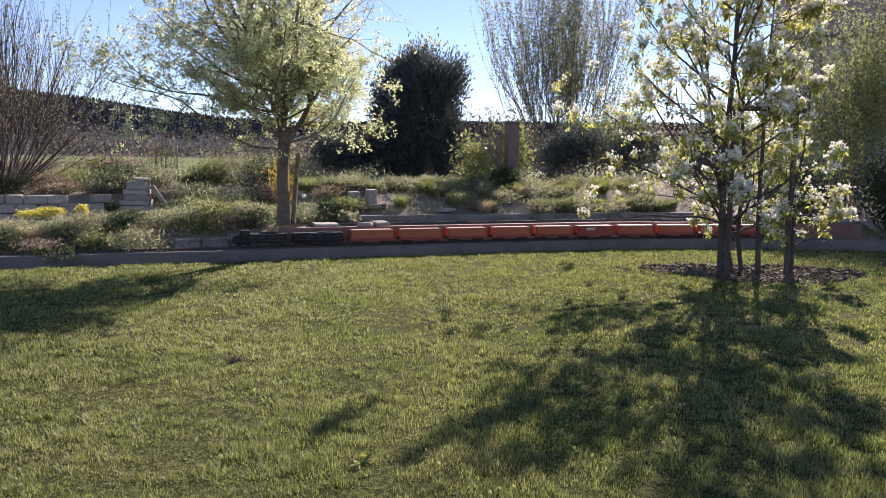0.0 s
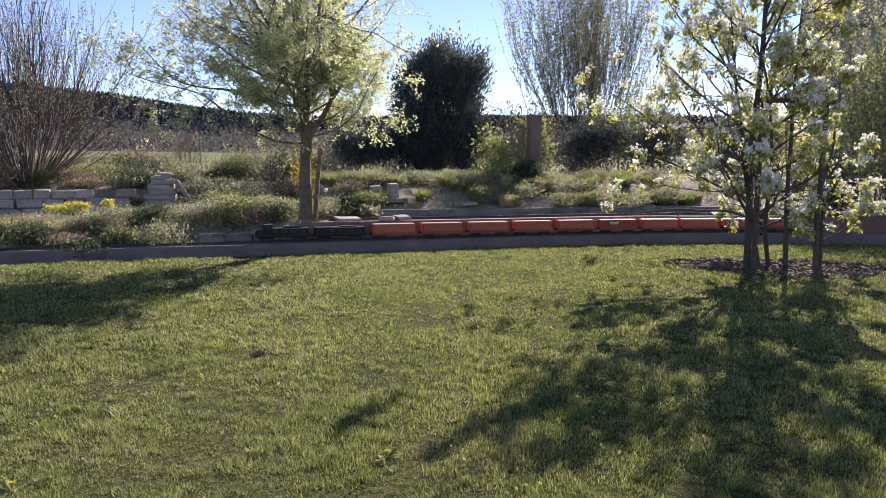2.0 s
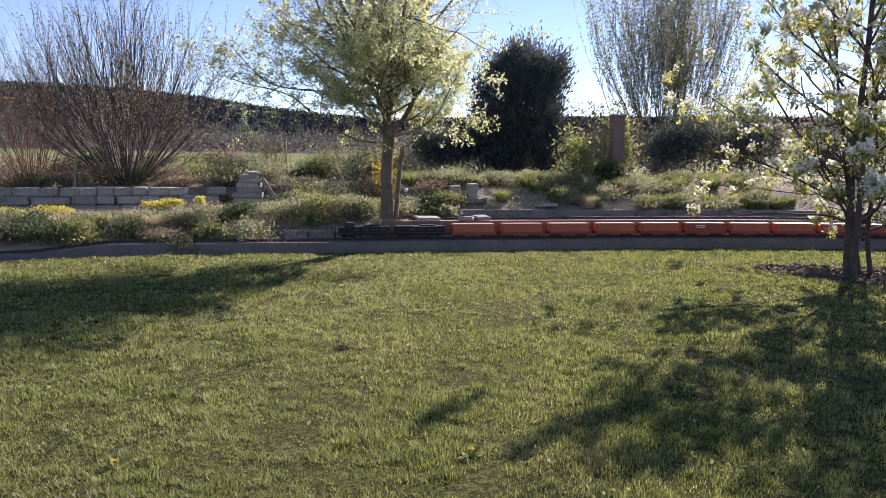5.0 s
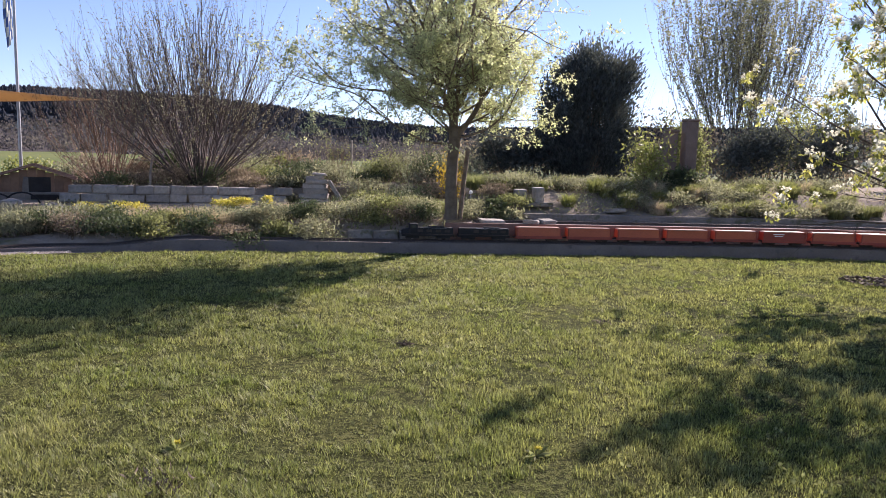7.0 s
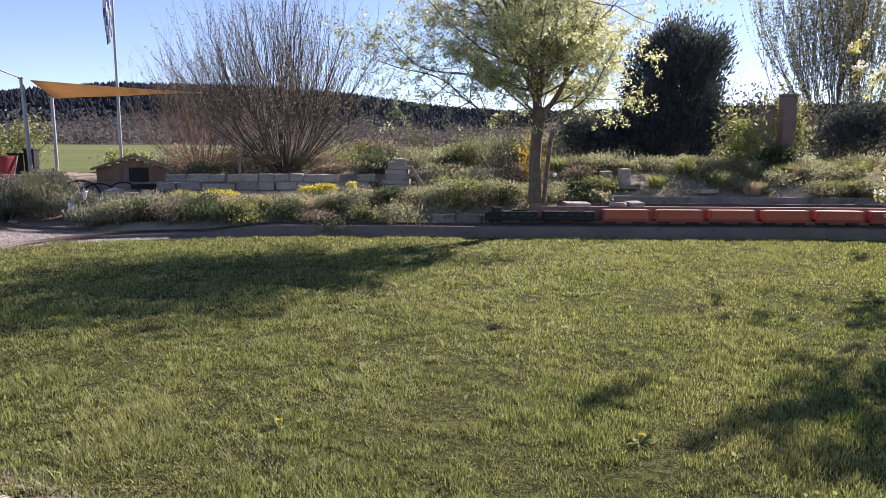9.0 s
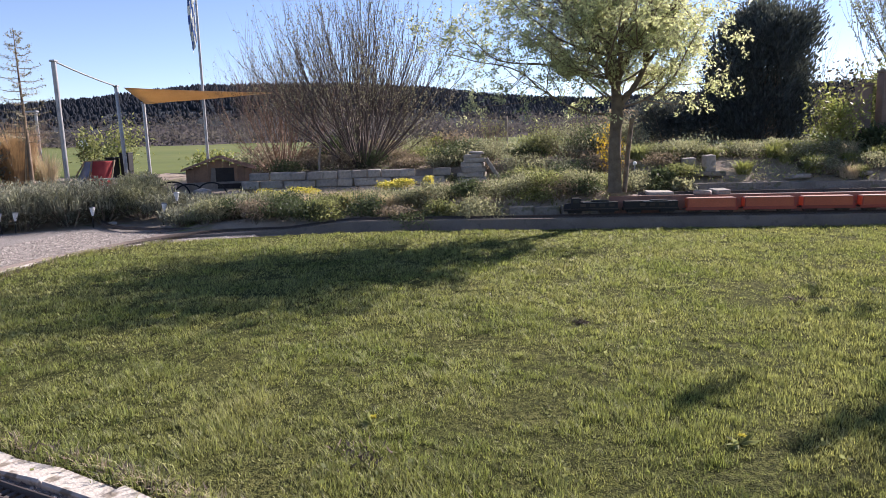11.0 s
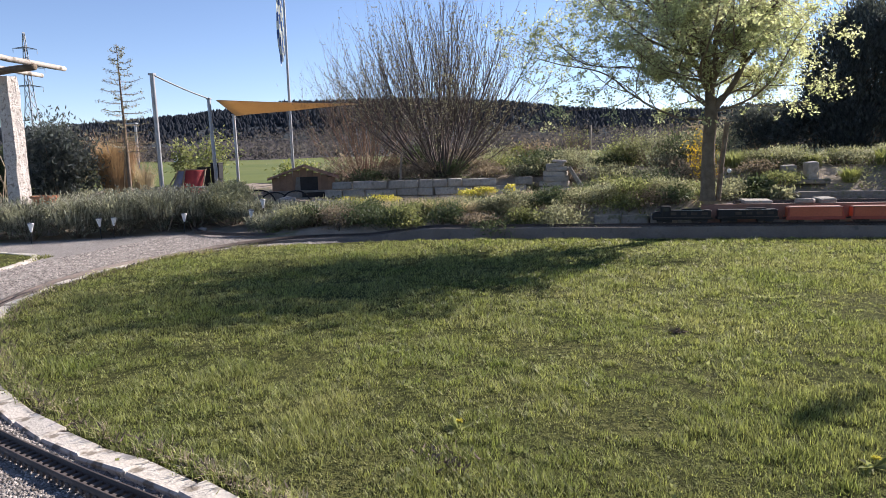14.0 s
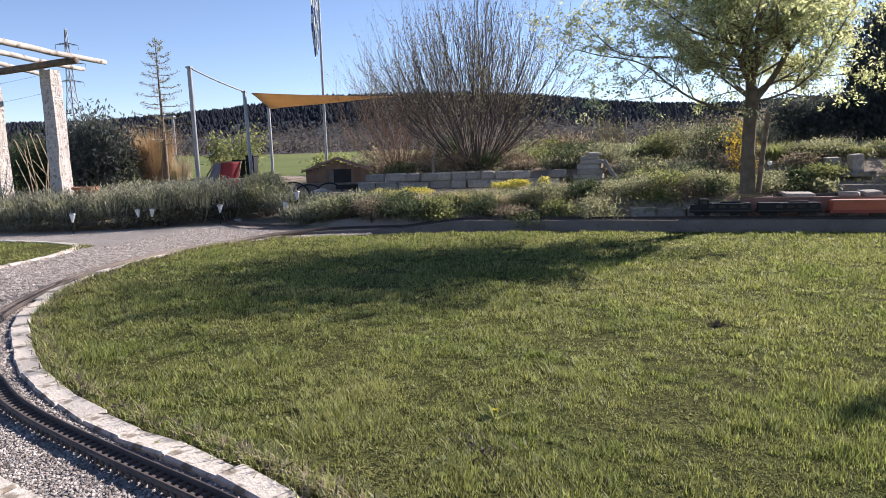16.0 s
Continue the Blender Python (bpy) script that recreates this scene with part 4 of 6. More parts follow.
for name, mat, count, size, slim, label in (("ground_cover", "heather", 9000, 0.05, 0.4, "brown heathy ground cover on the beds"), ("ground_cover", "green_leaf", 30000, 0.06, 0.4, "low green ground cover on the beds"), ("ground_cover", "grey_leaf", 36000, 0.055, 0.4, "grey-green ground cover on the beds"), ("dry_litter", "straw", 11000, 0.11, 0.07, "dry stalks and leaf litter on the beds")):
    q = np.stack([crng.uniform(-7.2, 12.5, count), crng.uniform(13.05, 21.5, count)], -1)
    patch = np.array([noise.noise(Vector((a * 0.9, b * 0.9, len(mat)))) for a, b in q])
    q = q[(patch > -0.12) & ~((q[:, 0] > 1.9) & (q[:, 1] < 14.1)) & ((q[:, 1] < 17.2) | (crng.uniform(size=len(q)) < (0.15 if mat == "straw" else 0.45)))]
    pl = np.c_[q, ground_height(q[:, 0], q[:, 1]) + crng.uniform(-0.02, 0.12, len(q))]
    tagged(leaves(name, crng, pl, size, M[mat], None, slim, 0.5, spread=0.6), label, "ground cover", kind="stuff")

# mound of mixed shrubs behind the stone pile
MOUND = [(-1.9, 20.0, 0.6, 0.45, "evergreen"), (-0.9, 20.3, 0.7, 0.5, "grey_leaf"), (0.1, 19.4, 0.7, 0.5, "grey_leaf"), (0.9, 19.0, 0.7, 0.55, "grey_leaf"), (1.6, 18.3, 0.7, 0.5, "evergreen"), (0.3, 18.2, 0.6, 0.4, "green_leaf"), (0.2, 17.6, 0.5, 0.3, "grey_leaf"), (1.2, 17.3, 0.6, 0.4, "evergreen"),
         (2.2, 17.4, 0.6, 0.5, "heather"), (0.5, 20.8, 0.7, 0.7, "green_leaf"), (1.4, 20.6, 0.7, 0.75, "grey_leaf"), (2.2, 20.0, 0.7, 0.8, "evergreen"), (-2.6, 21.0, 0.7, 0.45, "green_leaf"), (-3.3, 21.8, 0.7, 0.4, "grey_leaf"), (-1.6, 21.6, 0.6, 0.5, "evergreen"), (-2.2, 19.6, 0.45, 0.28, "grey_leaf"), (-3.1, 19.7, 0.5, 0.25, "heather"), (-5.9, 19.6, 0.5, 0.3, "heather"), (-5.1, 19.75, 0.5, 0.42, "heather"), (-4.2, 19.9, 0.5, 0.45, "evergreen"), (-3.5, 20.3, 0.5, 0.35, "heather"), (-6.6, 19.3, 0.5, 0.35, "evergreen"), (2.6, 18.6, 0.6, 0.6, "grey_leaf"), (1.1, 16.2, 0.45, 0.25, "green_leaf"), (0.2, 16.5, 0.45, 0.22, "grey_leaf"), (-0.7, 16.4, 0.45, 0.14, "green_leaf")]
mound_rng = random.Random(45)
for k in range(34):
    mx_, my_ = mound_rng.uniform(-3.4, 2.6), mound_rng.uniform(16.9, 21.6)
    if not (-2.1 < mx_ < -0.3 and my_ < 19.6) and my_ > 18.9 - 0.6 * max(mx_, -1.0):
        MOUND.append((mx_, my_, mound_rng.uniform(0.3, 0.5), mound_rng.uniform(0.2, 0.5), mound_rng.choice(["grey_leaf", "evergreen", "grey_leaf", "evergreen", "lavender"])))
MOUND += [(-2.0, 19.3, 0.4, 0.2, "grey_leaf"), (-1.6, 19.3, 0.35, 0.22, "evergreen"), (-0.5, 18.9, 0.4, 0.25, "grey_leaf"), (-0.2, 18.2, 0.45, 0.25, "evergreen"), (-1.2, 19.5, 0.45, 0.25, "heather")]
NAMES = {"heather": "brownish twiggy shrub on the planted mound", "grey_leaf": "grey-green sage shrub on the planted mound", "green_leaf": "green leafy shrub on the planted mound", "evergreen": "dark evergreen shrub on the planted mound", "lavender": "silvery lavender shrub on the planted mound"}
for k, (x, y, r, h, mat) in enumerate(MOUND):
    leafy("shrub", (x, y), (r * 1.1, r * 0.9, h * 0.6), int(3600 * r), 0.075, M[mat], NAMES[mat], 400 + k, 22, 0.65, 0.3, 0.6, 34, group="mound shrubs")
for k, (x, y, h) in enumerate([(-2.9, 22.5, 0.9), (-1.0, 22.0, 1.5), (0.9, 21.6, 1.2), (2.0, 22.0, 1.5), (-0.75, 22.2, 1.3)]):
    fan_shrub("bare_shrub", (x, y, gz(x, y)), 24, h, 32, M["twig"], M["bright_leaf"], "thin young shrub with a few yellow-green leaves", 440 + k, 260, 0.01, 5, budsize=0.05)
leafy("bright_shrub", (-2.7, 23.2), (0.55, 0.5, 0.4), 900, 0.09, M["bright_leaf"], "bright yellow-green spring shrub", 450, 10, 0.5)
fan_shrub("forsythia", (2.05, 16.3, gz(2.05, 16.3) - 0.05), 22, 1.45, 20, M["twig"], M["forsythia"], "yellow flowering forsythia behind the tree", 451, 800, 0.01, 6, category="flowering shrub", budsize=0.05)

# right-hand bed: perennials, dry stems, evergreen masses
bed = random.Random(9)
for k in range(116):
    x, y = bed.uniform(2.5, 11.5), bed.uniform(14.1, 16.4)
    if 2.6 < x < 4.4 and y < 15.0:
        continue
    kind = bed.choice(["green", "green", "straw", "cushion", "cushion", "green"])
    if kind == "green":
        tuft("perennial", (x, y), 0.3, bed.uniform(0.2, 0.34), 420, 0.012, M["green_leaf"] if k % 3 else M["bright_leaf"], "clump of fresh green strap leaves in the bed", 500 + k, 0.6, "bed perennials", "plant")
    elif kind == "straw":
        tuft("dry_stems", (x, y), 0.3, bed.uniform(0.2, 0.32), 380, 0.006, M["straw"], "dry bleached perennial stems in the bed", 500 + k, 0.6, "dry perennials", "plant")
    else:
        leafy("cushion_plant", (x, y), (0.42, 0.36, 0.16), 1000, 0.05, M["heather" if kind == "heather" else "grey_leaf"], "low woody cushion in the terrace bed", 500 + k, 14, 0.55, 0.4, 0.4, 5, "plant", group="bed cushions")
for k, (x, y, rx, ry, rz, n, mat, label) in enumerate([
        (2.75, 14.2, 0.22, 0.2, 0.11, 800, "evergreen", "round dark green dwarf pine"), (3.05, 13.85, 0.22, 0.2, 0.12, 600, "grey_leaf", "small grey-green dwarf shrub"),
        (6.75, 15.95, 0.55, 0.45, 0.75, 1500, "bright_leaf", "yellow-green leafing shrub beside the wooden columns"), (8.5, 17.6, 0.7, 0.6, 0.9, 3000, "green_leaf", "green shrub beside the wooden columns"),
        (12.2, 20.4, 1.1, 0.8, 1.0, 8000, "yew", "dark rounded evergreen shrub"), (14.0, 19.8, 1.1, 0.9, 1.05, 8000, "yew", "dark broad evergreen shrub"), (15.6, 17.9, 1.1, 0.9, 1.1, 7000, "yew", "dark evergreen shrub behind the pear"),
        (14.0, 12.9, 1.0, 0.9, 1.1, 7000, "evergreen", "tall evergreen shrub at the lawn corner"), (15.8, 11.4, 1.0, 0.9, 1.2, 7000, "evergreen", "tall evergreen shrub at the far corner"), (17.2, 14.1, 1.6, 1.4, 2.5, 15000, "green_leaf", "tall green tree-like shrub by the house"),
        (7.6, 15.9, 0.4, 0.35, 0.28, 1200, "evergreen", "small evergreen at the column foot")]):
    leafy("evergreen_shrub" if mat in ("yew", "evergreen") else "leafing_shrub", (x, y), (rx, ry, rz), n, 0.1, M[mat], label, 560 + k, 20, 0.55, 0.4, 0.4, 14)

# ---- far hedge line, woods, pylon, house ----
for k, (x, y, r, h, mat) in enumerate([(-14.6, 24, 1.2, 1.0, "green_leaf"), (-13.3, 20.6, 0.42, 0.75, "green_leaf"), (-11.0, 24.5, 0.9, 0.35, "bright_leaf"), (-9.0, 24.6, 1.0, 0.45, "heather"), (4.5, 26, 1.4, 0.9, "heather"), (11, 24, 1.8, 1.3, "heather"), (14, 22, 1.6, 1.4, "green_leaf"), (-17, 20, 1.2, 0.9, "heather")]):
    leafy("boundary_shrub", (x, y), (r, r * 0.8, h), int(1500 * r), 0.12, M[mat], "loose shrub at the garden boundary", 600 + k, 16, 0.6, group="boundary shrubs")

for k, (x, y, r, h, mat) in enumerate([(9.5, 29, 2.2, 1.0, "heather"), (13.0, 29.5, 2.4, 1.15, "heather"), (16.5, 29, 2.4, 1.2, "heather"), (20, 27, 2.4, 1.3, "heather"), (23, 24, 2.4, 1.4, "green_leaf")]):
    leafy("boundary_shrub", (x, y), (r, r * 0.6, h), 3400, 0.13, M[mat], "brown leafless hedge shrub beyond the garden", 620 + k, 22, 0.6, stems=40, group="boundary hedge")
for k, (x, y, h) in enumerate([(8.2, 27.5, 3.4), (10.6, 28, 3.8), (12.4, 27, 3.2), (6.6, 27, 2.8)]):
    fan_shrub("bare_shrub", (x, y, gz(x, y)), 16, h, 24, M["twig"], M["bud"], "thin leafless tree in the boundary hedge", 640 + k, 250, 0.014, 6)

for k, (x, y, mat) in enumerate([(-7.9, 22.6, "heather"), (-6.8, 22.9, "heather"), (-5.6, 22.6, "evergreen"), (-4.4, 22.8, "heather"), (-3.3, 23.0, "grey_leaf"), (-2.2, 23.4, "heather"), (-8.9, 23.2, "grey_leaf")]):
    leafy("boundary_shrub", (x, y), (0.85, 0.6, 0.36 + 0.05 * (k % 3)), 2000, 0.09, M[mat], "low brownish scrub behind the block wall", 660 + k, 18, 0.6, stems=24, group="boundary scrub")


def far_spruces(seed, count, lo, hi, tall, mat, label):
    """Spruces on the hills: one joined mass of uneven cones."""
    rng = np.random.default_rng(seed)
    az = np.radians(rng.uniform(-58, 42, count) - 10 * rng.uniform(0, 1, count) ** 2)
    r = lo + (hi - lo) * rng.uniform(0, 1, count) ** 0.75
    x, y = np.sin(az) * r, np.cos(az) * r
    h = tall * rng.uniform(0.7, 1.15, count)
    w = h * 0.4 * rng.uniform(0.75, 1.3, count)
    a = np.arange(5) * 2 * np.pi / 5
    ring = np.array([(np.cos(t) * s, np.sin(t) * s, q) for s, q in ((0.85, 0.0), (1.0, 0.2), (0.5, 0.62), (0.03, 1.0)) for t in a])
    v = ring[None] * np.stack([w, w, h], -1)[:, None] * (1 + rng.uniform(-0.25, 0.25, (count, 20, 3)) * np.array([1, 1, 0.4])) + np.stack([x, y, ground_height(x, y) - 0.5], -1)[:, None]
    f = np.array([(i * 5 + j, i * 5 + (j + 1) % 5, (i + 1) * 5 + (j + 1) % 5, (i + 1) * 5 + j) for i in range(3) for j in range(5)])
    me = mesh_of("conifer_wood", v.reshape(-1, 3), (np.arange(count)[:, None, None] * 20 + f[None]).reshape(-1, 4), mat)
    me.polygons.foreach_set("use_smooth", np.ones(len(me.polygons), bool))
    return tagged(hang("conifer_wood", me), label, "woods", kind="stuff")


far_spruces(71, 13000, 545, 830, 5.6, M["hazed_conifer"], "dark spruce wood on the far hill, distance haze in its blue colour")
bare_rng = np.random.default_rng(72)
az = np.radians(bare_rng.uniform(-58, 42, 4200))
r = 403 + 150 * bare_rng.uniform(0, 1, 4200) ** 1.2
c = np.stack([np.sin(az) * r, np.cos(az) * r, ground_height(np.sin(az) * r, np.cos(az) * r) + bare_rng.uniform(1.2, 5.2, 4200)], -1)
pl = (c[:, None] + bare_rng.normal(0, 1, (4200, 12, 3)) * np.array([1.3, 1.3, 1.6])).reshape(-1, 3)
tagged(leaves("bare_wood", bare_rng, pl, 1.7, M["far_bare"], None, 0.55, 0.6), "grey leafless trees at the foot of the wood", "woods", kind="stuff")

pylon = top("pylon", (-269.0, 294.0, gz(-269, 294)), "grey steel lattice power pylon beyond the garden", "pylon")
hgt = 66.0 - gz(-269, 294)
corner = [(1, 1), (1, -1), (-1, -1), (-1, 1)]
wide_at = lambda q: float(np.interp(q, [0, 0.5, 1], [4.2, 1.5, 0.3]))
for cx, cy in corner:
    tubes("leg", [(np.array([(cx * wide_at(q), cy * wide_at(q), q * hgt) for q in np.linspace(0, 1, 9)]), np.full(9, 0.26))], M["steel"], pylon, 4)
brace = []
for i in range(12):
    q0, q1 = i / 12, (i + 1) / 12
    for j in range(4):
        (ax, ay), (bx, by) = corner[j], corner[(j + 1) % 4]
        brace.append((np.array([(ax * wide_at(q0), ay * wide_at(q0), q0 * hgt), (bx * wide_at(q1), by * wide_at(q1), q1 * hgt)]), np.full(2, 0.14)))
        brace.append((np.array([(bx * wide_at(q0), by * wide_at(q0), q0 * hgt), (ax * wide_at(q1), ay * wide_at(q1), q1 * hgt)]), np.full(2, 0.14)))
tagged(tubes("lattice", brace, M["steel"], pylon, 3), kind="stuff")
ux, uy = 294.0 / 398, 269.0 / 398
for q, half in ((0.6, 6.0), (0.74, 7.5), (0.88, 5.0)):
    tubes("cross_arm", [(np.array([(-ux * half, -uy * half, q * hgt), (0, 0, q * hgt + 0.9), (ux * half, uy * half, q * hgt)]), np.array([0.12, 0.3, 0.12])), (np.array([(-ux * half, -uy * half, q * hgt), (ux * half, uy * half, q * hgt)]), np.array([0.12, 0.12]))], M["steel"], pylon, 4)
    for s in (-1, 1):
        tubes("insulator", [(np.array([(s * ux * half, s * uy * half, q * hgt), (s * ux * half, s * uy * half, q * hgt - 2.2)]), np.full(2, 0.16))], M["steel"], pylon, 4)
for q in (0.6, 0.74):
    a = np.array([-269, 294, gz(-269, 294) + q * hgt - 2.2])
    b = a + np.array([-220, -90, -4.0])
    s = np.linspace(0, 1, 14)[:, None]
    wire = a + (b - a) * s + np.array([0, 0, -14.0]) * (4 * s * (1 - s))
    tagged(tubes("power_line", [(wire, np.full(14, 0.07))], M["steel"], None, 3), "thin sagging overhead power line", "cable")


def gable_house(name, at, size, ridge, turn, wall, roof, label, category, chimney=False, windows=0):
    """A house: wall body with gables, a roof with thickness and eaves, panes, chimney."""
    ob = top(name, at, label, category)
    ob.rotation_euler = (0, 0, radians(turn))
    w, d, h = size
    bm = bmesh.new()
    ring = [(-w / 2, 0), (w / 2, 0), (w / 2, h), (0, ridge), (-w / 2, h)]
    a = [bm.verts.new((x, -d / 2, z)) for x, z in ring]
    b = [bm.verts.new((x, d / 2, z)) for x, z in ring]
    bm.faces.new(a)
    bm.faces.new(b[::-1])
    for i in range(5):
        bm.faces.new((a[i], b[i], b[(i + 1) % 5], a[(i + 1) % 5]))
    bmesh.ops.recalc_face_normals(bm, faces=bm.faces[:])
    part("wall", bm, wall, ob)
    slope = math.atan2(ridge - h, w / 2)
    run = math.hypot(ridge - h, w / 2) * 1.14
    t = 0.05 * max(1.0, w / 3)
    for s in (-1, 1):
        mx, mz = s * math.cos(slope) * run / 2, ridge - math.sin(slope) * run / 2 + t * 0.8
        part("roof", box((run, d * 1.12, t), (mx, 0, mz), (0, s * math.degrees(slope), 0), bevel=t * 0.2), roof, ob)
    for k in range(windows):
        pane = part("window", box((w * 0.14, 0.06, h * 0.3), ((k - (windows - 1) / 2) * w * 0.28, -d / 2 - 0.02, h * 0.6)), M["pane"], ob)
    if chimney:
        part("chimney", box((w * 0.1, w * 0.12, ridge * 0.3), (-w * 0.3, 0, ridge * 0.98), bevel=0.03), wall, ob)
    return ob


gable_house("farmhouse", (-211.5, 326.0, gz(-211.5, 326)), (5.0, 6.0, 2.6), 4.6, 30, M["white_paint"], M["roof_tile"], "small white farmhouse at the far wood", "house")
gable_house("neighbour_house", (34.5, 27.5, 0.6), (11, 9, 7.6), 11.0, 42, M["plaster"], M["roof_tile"], "grey rendered house with dark roof and chimney", "house", True, 3)

fan_shrub("leafing_tree", (19.6, 16.4, gz(19.6, 16.4)), 46, 6.6, 34, M["grey_twig"], M["grey_leaf"], "tall grey-green leafing tree before the house", 455, 9000, 0.022, 8, category="tree", budsize=0.085)
# ---- train on the low wall ----
run_line = resample(loop[(loop[:, 1] > 11.6) & (loop[:, 0] > -5.0)], 0.01)
start_at = int(np.argmin(np.abs(run_line[:, 0] - 0.75)))


def on_track(metres):
    i = min(start_at + int(metres * 100), len(run_line) - 4)
    p, q = run_line[i - 2], run_line[i + 2]
    return pose(run_line[i][0], run_line[i][1], 0.245, 0, 0, math.degrees(math.atan2(q[1] - p[1], q[0] - p[0])))


def wheelset(ob, x, r=0.045):
    bm = bmesh.new()
    for s in (-1, 1):
        bmesh.ops.create_cone(bm, cap_ends=True, segments=16, radius1=r, radius2=r, depth=0.018, matrix=pose(x, s * 0.055, r, 90, 0, 0))
        bmesh.ops.create_cone(bm, cap_ends=True, segments=16, radius1=r * 1.18, radius2=r * 1.18, depth=0.006, matrix=pose(x, s * 0.044, r, 90, 0, 0))
    bmesh.ops.create_cone(bm, cap_ends=True, segments=8, radius1=0.008, radius2=0.008, depth=0.12, matrix=pose(x, 0, r, 90, 0, 0))
    part("wheelset", bm, M["rail"], ob)


def goods_wagon(paint, trim, label, letters=False):
    """A box wagon: underframe, panelled body with end posts, roof pale for its sun highlight, wheels, couplings."""
    ob = top("goods_wagon", (0, 0, 0), label, "model wagon", "garden train wagons")
    part("underframe", box((0.86, 0.16, 0.03), (0, 0, 0.075), bevel=0.006), M["black_paint"], ob)
    part("body", box((0.84, 0.19, 0.165), (0, 0, 0.175), bevel=0.008), paint, ob)
    part("roof", box((0.8, 0.2, 0.014), (0, 0, 0.262), bevel=0.007), trim, ob, "roof coloured pale for the sun highlight along its top")
    for s in (-1, 1):
        for e in (-1, 1):
            part("corner_post", box((0.022, 0.014, 0.175), (e * 0.412, s * 0.1, 0.172), bevel=0.003), M["red_paint"], ob)
        part("sole_bar", box((0.9, 0.012, 0.055), (0, s * 0.099, 0.078), bevel=0.003), M["red_paint"], ob)
        if letters:
            for j in range(2):
                part("lettering", box((0.22 - 0.05 * j, 0.003, 0.016), (-0.12, s * 0.0975, 0.215 - 0.035 * j)), M["white_paint"], ob)
    for e in (-1, 1):
        wheelset(ob, e * 0.27 - 0.06)
        wheelset(ob, e * 0.27 + 0.06)
        part("bogie", box((0.2, 0.13, 0.03), (e * 0.27, 0, 0.05), bevel=0.006), M["black_paint"], ob)
        part("coupling", box((0.07, 0.03, 0.02), (e * 0.455, 0, 0.075), bevel=0.004), M["black_paint"], ob)
    return ob


def locomotive(nose, label):
    """A black diesel unit with a sloped nose, long hood, cab, rails and bogies."""
    ob = top("locomotive", (0, 0, 0), label, "model locomotive", "garden train engines")
    part("underframe", box((0.98, 0.19, 0.035), (0, 0, 0.085), bevel=0.006), M["black_paint"], ob)
    bm = bmesh.new()
    L0 = -0.47 if not nose else -0.3
    box((0.47 - L0, 0.17, 0.13), ((0.47 + L0) / 2, 0, 0.165), bevel=0.012, bm=bm)
    part("hood", bm, M["black_paint"], ob)
    if nose:
        part("cab", box((0.17, 0.19, 0.2), (-0.27, 0, 0.2), bevel=0.012, taper=0.94), M["black_paint"], ob)
        part("nose", box((0.2, 0.17, 0.11), (-0.4, 0, 0.15), bevel=0.02, taper=0.75), M["black_paint"], ob)
        for s in (-1, 1):
            part("cab_window", box((0.09, 0.004, 0.06), (-0.27, s * 0.092, 0.245), bevel=0.002), M["pane"], ob)
        part("headlight", box((0.02, 0.04, 0.025), (-0.498, 0, 0.16), bevel=0.005), M["chrome"], ob)
    for k in range(4):
        part("vent", box((0.1, 0.012, 0.05), (-0.15 + 0.17 * k, -0.085, 0.17), bevel=0.004), M["rail"], ob)
    for s in (-1, 1):
        part("handrail", box((0.5, 0.006, 0.006), (0.1, s * 0.095, 0.225)), M["steel"], ob, "bright metal handrail")
        part("walkway_edge", box((0.96, 0.008, 0.012), (0, s * 0.098, 0.108)), M["rail"], ob)
    part("roof_hatch", box((0.3, 0.1, 0.025), (0.15, 0, 0.238), bevel=0.006), M["black_paint"], ob)
    for e in (-1, 1):
        for q in (-0.07, 0.07):
            wheelset(ob, e * 0.29 + q, 0.048)
        part("bogie", box((0.25, 0.14, 0.04), (e * 0.29, 0, 0.052), bevel=0.008), M["black_paint"], ob)
    return ob


locomotive(True, "black model diesel locomotive with sloped nose heading the train").matrix_basis = on_track(0.5)
locomotive(False, "black model booster unit behind the locomotive").matrix_basis = on_track(1.55)
orange = goods_wagon(M["orange_paint"], M["highlight_roof"], "orange boxy model goods wagon with painted-highlight roof on the track")
orange.matrix_basis = on_track(2.6)
maroon = goods_wagon(M["red_paint"], M["highlight_roof"], "dark red model goods wagon with pale lettering bars", True)
for k in range(1, 10):
    if k == 5:
        maroon.matrix_basis = on_track(2.6 + 0.98 * k)
    else:
        copy_thing(orange, on_track(2.6 + 0.98 * k))


# ---- bank details: blocks, slabs, stumps, lamps ----
def block(name, size, m, mat, label, category, group="", seed=0, bevel=0.02, jitter=0.012, parent=None):
    ob = part(name, box(size, bevel=bevel, jitter=jitter, seed=seed), mat, parent)
    ob.matrix_basis = m
    return tagged(ob, label, category, group) if label else ob


for k, (x, w) in enumerate([(0.0, 0.46), (0.48, 0.46), (0.97, 0.48), (1.4, 0.36)]):
    block("stone_block", (w, 0.26, 0.17), pose(x, 13.05, 0.29, 0, 0, random.Random(k).uniform(-3, 3)), M["old_stone"], "weathered brownish stone block edging the bank", "stone block", "bank blocks", k)
